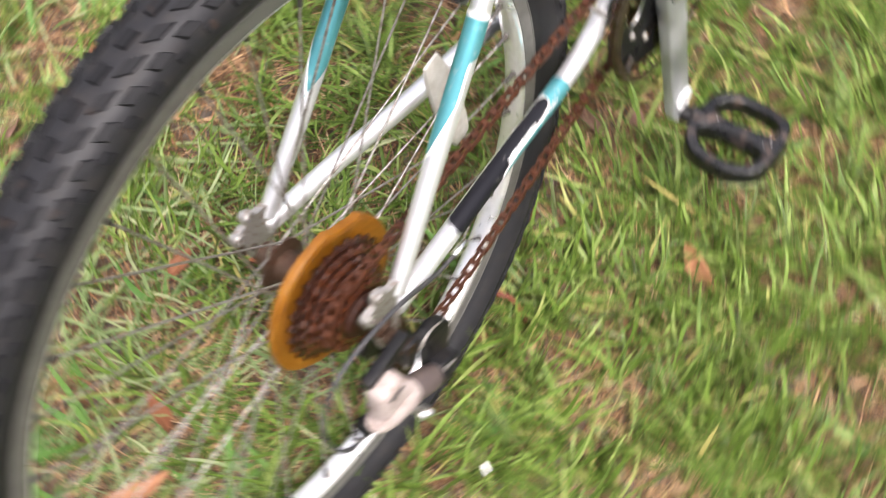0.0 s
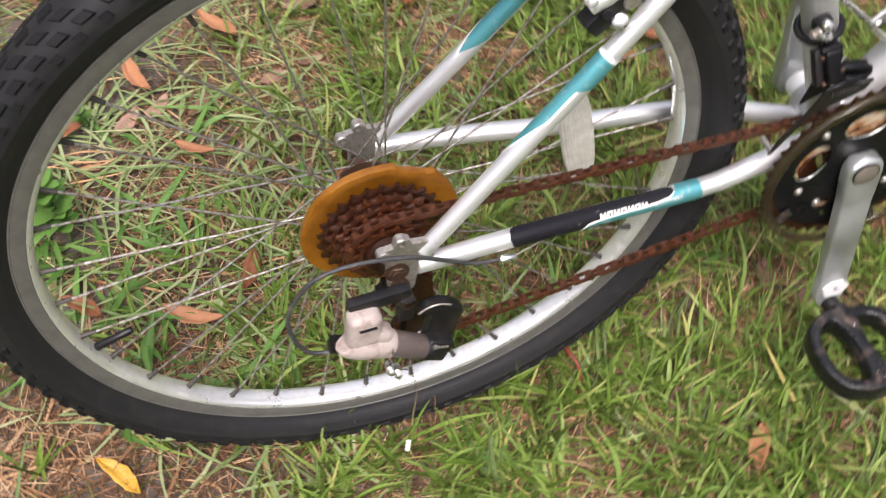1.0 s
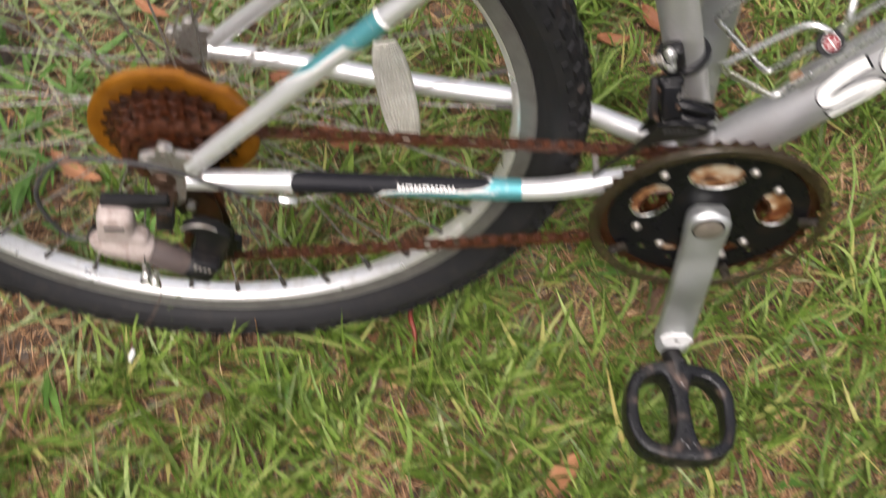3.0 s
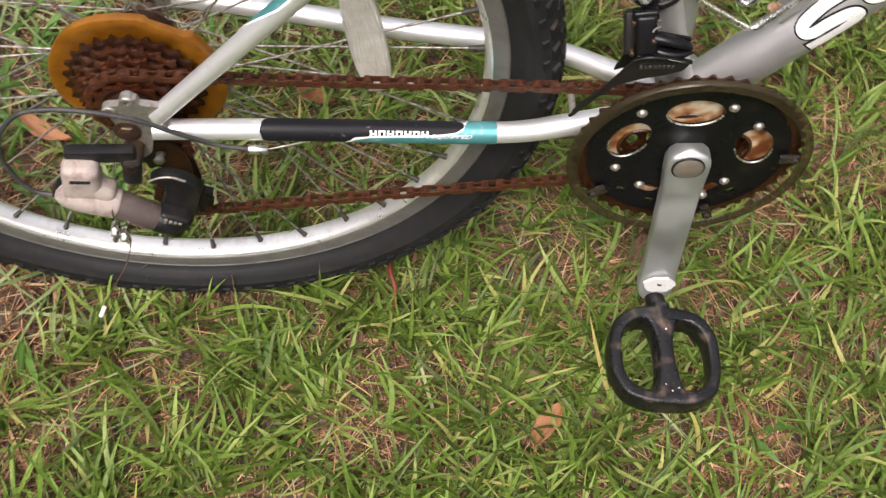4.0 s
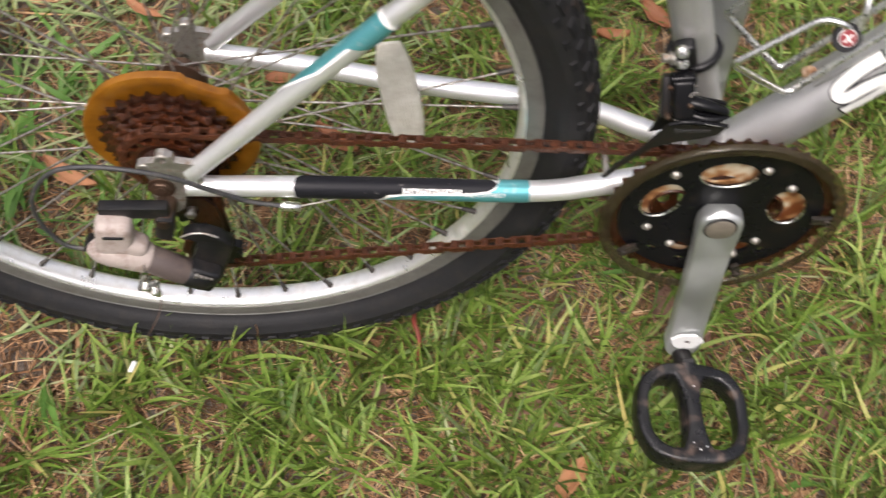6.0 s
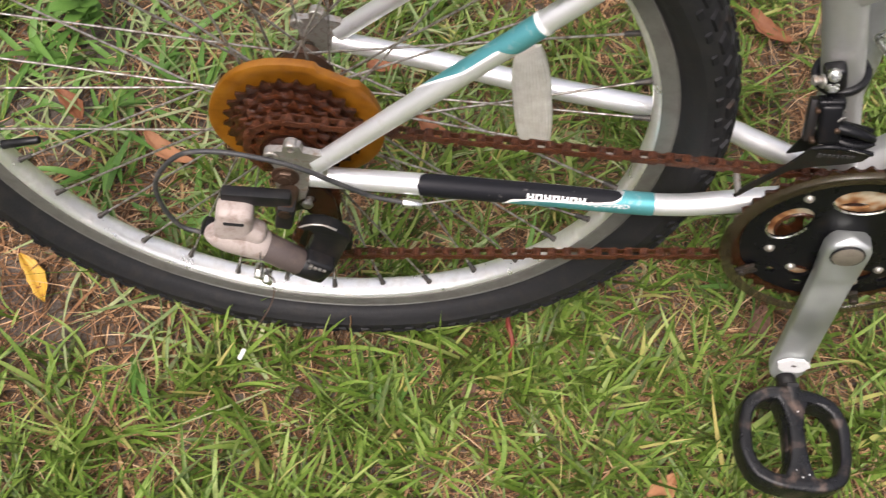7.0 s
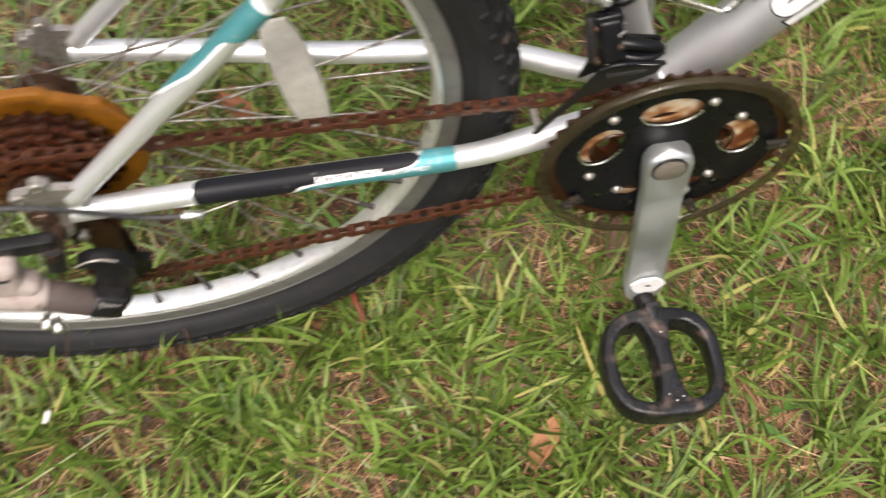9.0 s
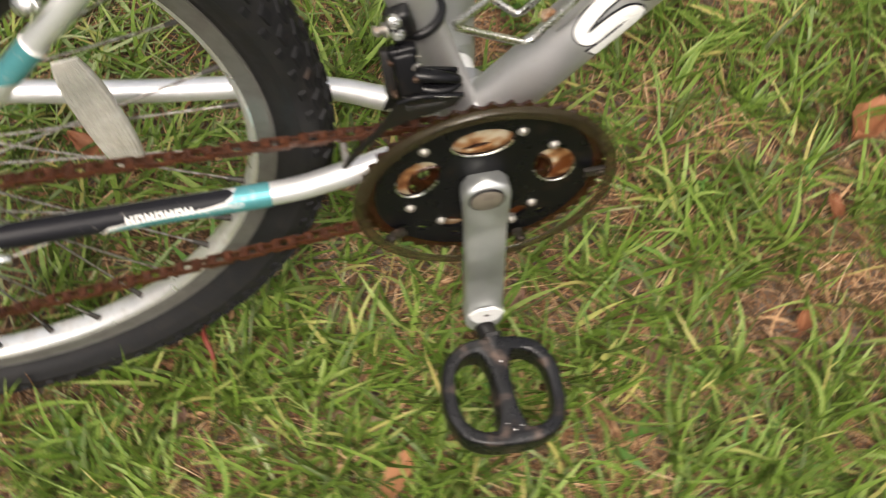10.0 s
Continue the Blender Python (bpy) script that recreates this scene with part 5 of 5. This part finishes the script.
def blades(roots, heading, length, width, rise, bend, steps=4):
    """Tapered, folded blades as one mesh: from each root outward along its heading, rising and then bending over."""
    n = len(roots)
    s = np.linspace(0, 1, steps + 1)
    d = np.stack([np.cos(heading), np.sin(heading)], -1)
    side = np.stack([-d[:, 1], d[:, 0]], -1)
    reach = (np.cos(rise)[:, None] * s + 0.25 * bend[:, None] * s ** 2) * length[:, None]
    high = np.maximum(0.001, (np.sin(rise)[:, None] * s - bend[:, None] * np.sin(rise)[:, None] * s ** 2) * length[:, None])
    sway = (rng.normal(0, 0.10, n)[:, None] * s ** 2 + rng.normal(0, 0.05, n)[:, None] * np.sin(math.pi * s)) * length[:, None]
    mid = np.concatenate([roots[:, None, :2] + d[:, None] * reach[..., None] + side[:, None] * sway[..., None], (roots[:, 2:] + high)[..., None]], -1)
    w = width[:, None] * np.interp(s, [0, 0.2, 0.5, 0.8, 1], [0.75, 1, 0.97, 0.62, 0.04])[None]
    tilt = rng.normal(0, 0.45, n)[:, None] + rng.normal(0, 0.5, n)[:, None] * s
    off = np.concatenate([side[:, None] * (w * np.cos(tilt))[..., None], (w * np.sin(tilt) * 0.7)[..., None]], -1) * 0.5
    rib = mid - np.stack([0 * w, 0 * w, 0.16 * w], -1)
    v = np.stack([mid - off, rib, mid + off], 2).reshape(-1, 3)
    a = (np.arange(n)[:, None] * (3 * (steps + 1)) + 3 * np.arange(steps)[None]).reshape(-1, 1)
    f = np.concatenate([np.concatenate([a, a + 1, a + 4, a + 3], 1), np.concatenate([a + 1, a + 2, a + 5, a + 4], 1)], 0)
    me = bpy.data.meshes.new("blades")
    me.vertices.add(len(v))
    me.vertices.foreach_set("co", v.ravel().astype(np.float32))
    me.loops.add(f.size)
    me.loops.foreach_set("vertex_index", f.ravel().astype(np.int32))
    me.polygons.add(len(f))
    me.polygons.foreach_set("loop_start", np.arange(0, f.size, 4, dtype=np.int32))
    me.update(calc_edges=True)
    me.shade_smooth()
    return me


def scatter(count, box, test):
    out = []
    while len(out) < count:
        x, y = rng.uniform(box[0], box[1]), rng.uniform(box[2], box[3])
        if rng.random() < test(x, y):
            out.append((x, y, lie(x, y)))
    return np.array(out)


def field(name, roots, per, mat, label, length, width, rise, bend, spread=0.006, steps=4, fan=1.1):
    r = np.repeat(roots, per, 0)
    n = len(r)
    r[:, :2] += rng.normal(0, spread, (n, 2))
    heading = np.repeat(rng.uniform(0, 2 * math.pi, len(roots)), per) + rng.normal(0, fan, n)
    me = blades(r, heading, rng.uniform(*length, n) * rng.uniform(0.6, 1.0, n), rng.uniform(*width, n), np.radians(rng.uniform(*rise, n)), rng.uniform(*bend, n), steps)
    me.materials.append(mat)
    return tagged(new(name, me), label, "grass", kind="stuff")


NEAR, WIDE = (-0.55, 1.10, -0.50, 0.85), (-3.4, 3.95, -3.3, 3.65)


def outside(x, y):
    """The lawn beyond the bicycle, thinning out with distance."""
    away = math.hypot(max(0.0, abs(x - 0.275) - 0.825), max(0.0, abs(y - 0.175) - 0.675))
    return math.exp(-away / 0.9) * max(0.0, 1 - away / 2.6) if away > 0.0 else 0.0


field("dead_grass", scatter(14500, NEAR, thatch), 3, STRAW, "tan dead grass thatch lying flat", (0.02, 0.085), (0.0008, 0.0018), (1, 24), (0.2, 0.9), 0.012, 4)
field("withered_grass", scatter(1700, NEAR, lambda x, y: 1.0 - 0.5 * cover(x, y)), 2, STRAW, "broad withered grass blades", (0.04, 0.10), (0.0022, 0.0042), (4, 30), (0.3, 0.9), 0.010, 5)
field("grass", scatter(1500, NEAR, cover), 7, GRASS, "uneven green lawn grass with bent blades", (0.050, 0.130), (0.0028, 0.0056), (30, 74), (0.05, 0.60), 0.007, 8, 0.9)
field("low_grass", scatter(1900, NEAR, cover), 5, GRASS, "short green grass shoots", (0.035, 0.085), (0.0022, 0.0042), (20, 68), (0.1, 0.7), 0.007, 6)
field("fresh_grass", scatter(480, NEAR, cover), 4, GRASS, "thin fresh grass stems", (0.06, 0.14), (0.0010, 0.0022), (12, 60), (0.15, 0.75), 0.010, 6)
field("loose_straw", scatter(7200, NEAR, thatch), 2, STALK, "pale dry stalks caught in the grass", (0.03, 0.095), (0.0007, 0.0015), (6, 36), (0.2, 0.8), 0.012, 5)
field("pale_grass", scatter(400, NEAR, lambda x, y: 0.04 + math.exp(-(((x + 0.10) / 0.32) ** 2 + ((y - 0.38) / 0.33) ** 2))), 3, PALE, "long pale green grass blades lying over bare soil", (0.06, 0.16), (0.0022, 0.0048), (8, 40), (0.3, 0.9), 0.010, 6)
field("broad_grass", scatter(60, NEAR, lambda x, y: (0.02 + math.exp(-(((x + 0.28) / 0.11) ** 2 + ((y - 0.24) / 0.13) ** 2))) * clear(x, y)), 4, WEED, "broad bright green grass blades on worn soil", (0.06, 0.12), (0.0060, 0.0100), (12, 55), (0.3, 0.8), 0.006, 8)
field("surrounding_grass", scatter(10200, WIDE, outside), 5, GRASS, "green lawn grass around", (0.05, 0.12), (0.005, 0.011), (14, 62), (0.25, 0.75), 0.018, 3)
field("surrounding_straw", scatter(6000, WIDE, outside), 3, STRAW, "dead grass thatch around", (0.05, 0.12), (0.003, 0.005), (2, 16), (0.3, 0.9), 0.014, 3)


# ---- fallen leaves, weeds, a red stem ----
def leaf(x, y, heading, length=0.075, width=0.024, mat=None, tilt=(0, 0), curl=0.25, height=0.022, label="dry orange-brown fallen leaf on the grass"):
    n, verts, faces = 12, [], []
    for i in range(n + 1):
        u = i / n
        w = width * 0.5 * (math.sin(math.pi * min(1, u * 0.97 + 0.015)) ** 0.75) * (1 + 0.05 * math.sin(9 * u + x * 40))
        for j, v in enumerate((-1, -0.5, 0, 0.5, 1)):
            z = curl * width * (abs(v) ** 1.6) * 0.9 + 0.30 * length * (u - 0.5) ** 2 * curl * 4 + 0.25 * v * w * math.sin(3 * u + x * 30) - (0.0012 if j == 2 else 0)
            verts.append(((u - 0.5) * length, v * w * (1 + 0.10 * math.sin(23 * u + 3 * v + y * 50)) + 0.07 * length * math.sin(math.pi * u + x * 20), z))
    for i in range(n):
        faces += [(i * 5 + j, i * 5 + j + 1, i * 5 + j + 6, i * 5 + j + 5) for j in range(4)]
    me = mesh_of("leaf", verts, faces)
    bm = bmesh.new()
    bm.from_mesh(me)
    bmesh.ops.solidify(bm, geom=bm.faces[:], thickness=0.0005)
    bm.to_mesh(me)
    bm.free()
    me.materials.append(mat or DRY_LEAF)
    ob = new("fallen_leaf", me)
    ob.matrix_world = pose(x, y, lie(x, y) + height, tilt[0], tilt[1], heading)
    tagged(ob, label, "leaf", "fallen leaves")
    part("stalk", tube([(-0.5 * length, 0, 0.1 * length * curl), (-0.56 * length, 0.002, 0.002), (-0.64 * length, 0.004, 0.0)], (0.0009, 0.0006), 6), RED_STEM, ob)
    return ob


for x, y, heading, length, width, kind in LEAVES:
    leaf(x, y, heading, length, width, (DRY_LEAF, YELLOW_LEAF, DULL_LEAF)[kind], (random.uniform(-14, 14), random.uniform(-10, 10)), random.uniform(0.1, 0.5), 0.006 if kind == 1 else 0.022 if kind == 0 else 0.009, ("dry orange-brown fallen leaf on the grass", "yellow fallen leaf with brown spots on soil", "dull pinkish-brown dead leaf in the thatch")[kind])


def weed(x, y, size, count, seed, label):
    """A small upright plant: a stem with opposite round-tipped leaves."""
    pick = random.Random(seed)
    base = Vector((x, y, lie(x, y)))
    stem_top = base + Vector((pick.uniform(-0.02, 0.02), pick.uniform(-0.02, 0.02), size))
    me = tube([base - Vector((0, 0, 0.005)), base.lerp(stem_top, 0.5) + Vector((0.004, 0, 0)), stem_top], (0.0016, 0.0010), 8, 4)
    plant = new("weed", me)
    me.materials.append(WEED)
    tagged(plant, label, "weed")
    for i in range(count):
        u = 0.25 + 0.75 * i / max(1, count - 1)
        a = 2.4 * i + pick.uniform(-0.3, 0.3)
        long, wide = size * pick.uniform(0.20, 0.34), size * pick.uniform(0.12, 0.20)
        verts, faces = [], []
        for k in range(9):
            v = k / 8
            w = wide * 0.5 * math.sin(math.pi * min(1, 0.06 + v * 0.93)) ** 0.6
            for q in (-1, 0, 1):
                verts.append((v * long, q * w, 0.15 * long * math.sin(2.2 * v) + (0.12 * w if q else 0)))
        for k in range(8):
            faces += [(k * 3 + q, k * 3 + q + 1, k * 3 + q + 4, k * 3 + q + 3) for q in (0, 1)]
        lf = part("leaf", mesh_of("weed_leaf", verts, faces), WEED, plant)
        p = base.lerp(stem_top, u)
        lf.matrix_local = Matrix.Translation(p) @ Matrix.Rotation(a, 4, "Z") @ Matrix.Rotation(radians(pick.uniform(-38, -5)), 4, "Y")


weed(-0.294, 0.305, 0.105, 30, 3, "leafy green weed on bare soil")
weed(-0.250, 0.470, 0.055, 11, 4, "small leafy green weed on bare soil")
weed(0.704, 0.066, 0.030, 6, 5, "small round-leaved weed in the lawn")
weed(0.435, -0.120, 0.034, 5, 6, "small round-leaved weed under the pedal")
weed(0.830, 0.060, 0.028, 5, 8, "small round-leaved weed in the lawn")

stem = new("red_stem", tube([(0.198, 0.000, lie(0.198, 0) + 0.030), (0.197, -0.020, lie(0.198, 0) + 0.040), (0.203, -0.040, lie(0.2, -0.04) + 0.034), (0.200, -0.062, lie(0.2, -0.06) + 0.002)], (0.0012, 0.0028, 0.0020, 0.0016), 8, 5))
stem.data.materials.append(RED_STEM)
tagged(stem, "thin red plant stem beside the tyre", "plant stem")

straw = new("straw", tube([(0.0430, -0.0385, 0.0540), (0.0436, -0.0395, 0.0440), (0.0431, -0.0400, 0.0340), (0.0432, -0.0400, 0.0240)], (0.0007, 0.0005), 6, 4))
straw.data.materials.append(STRAW)
tagged(straw, "short pale straw stuck to the tyre wall", "straw")
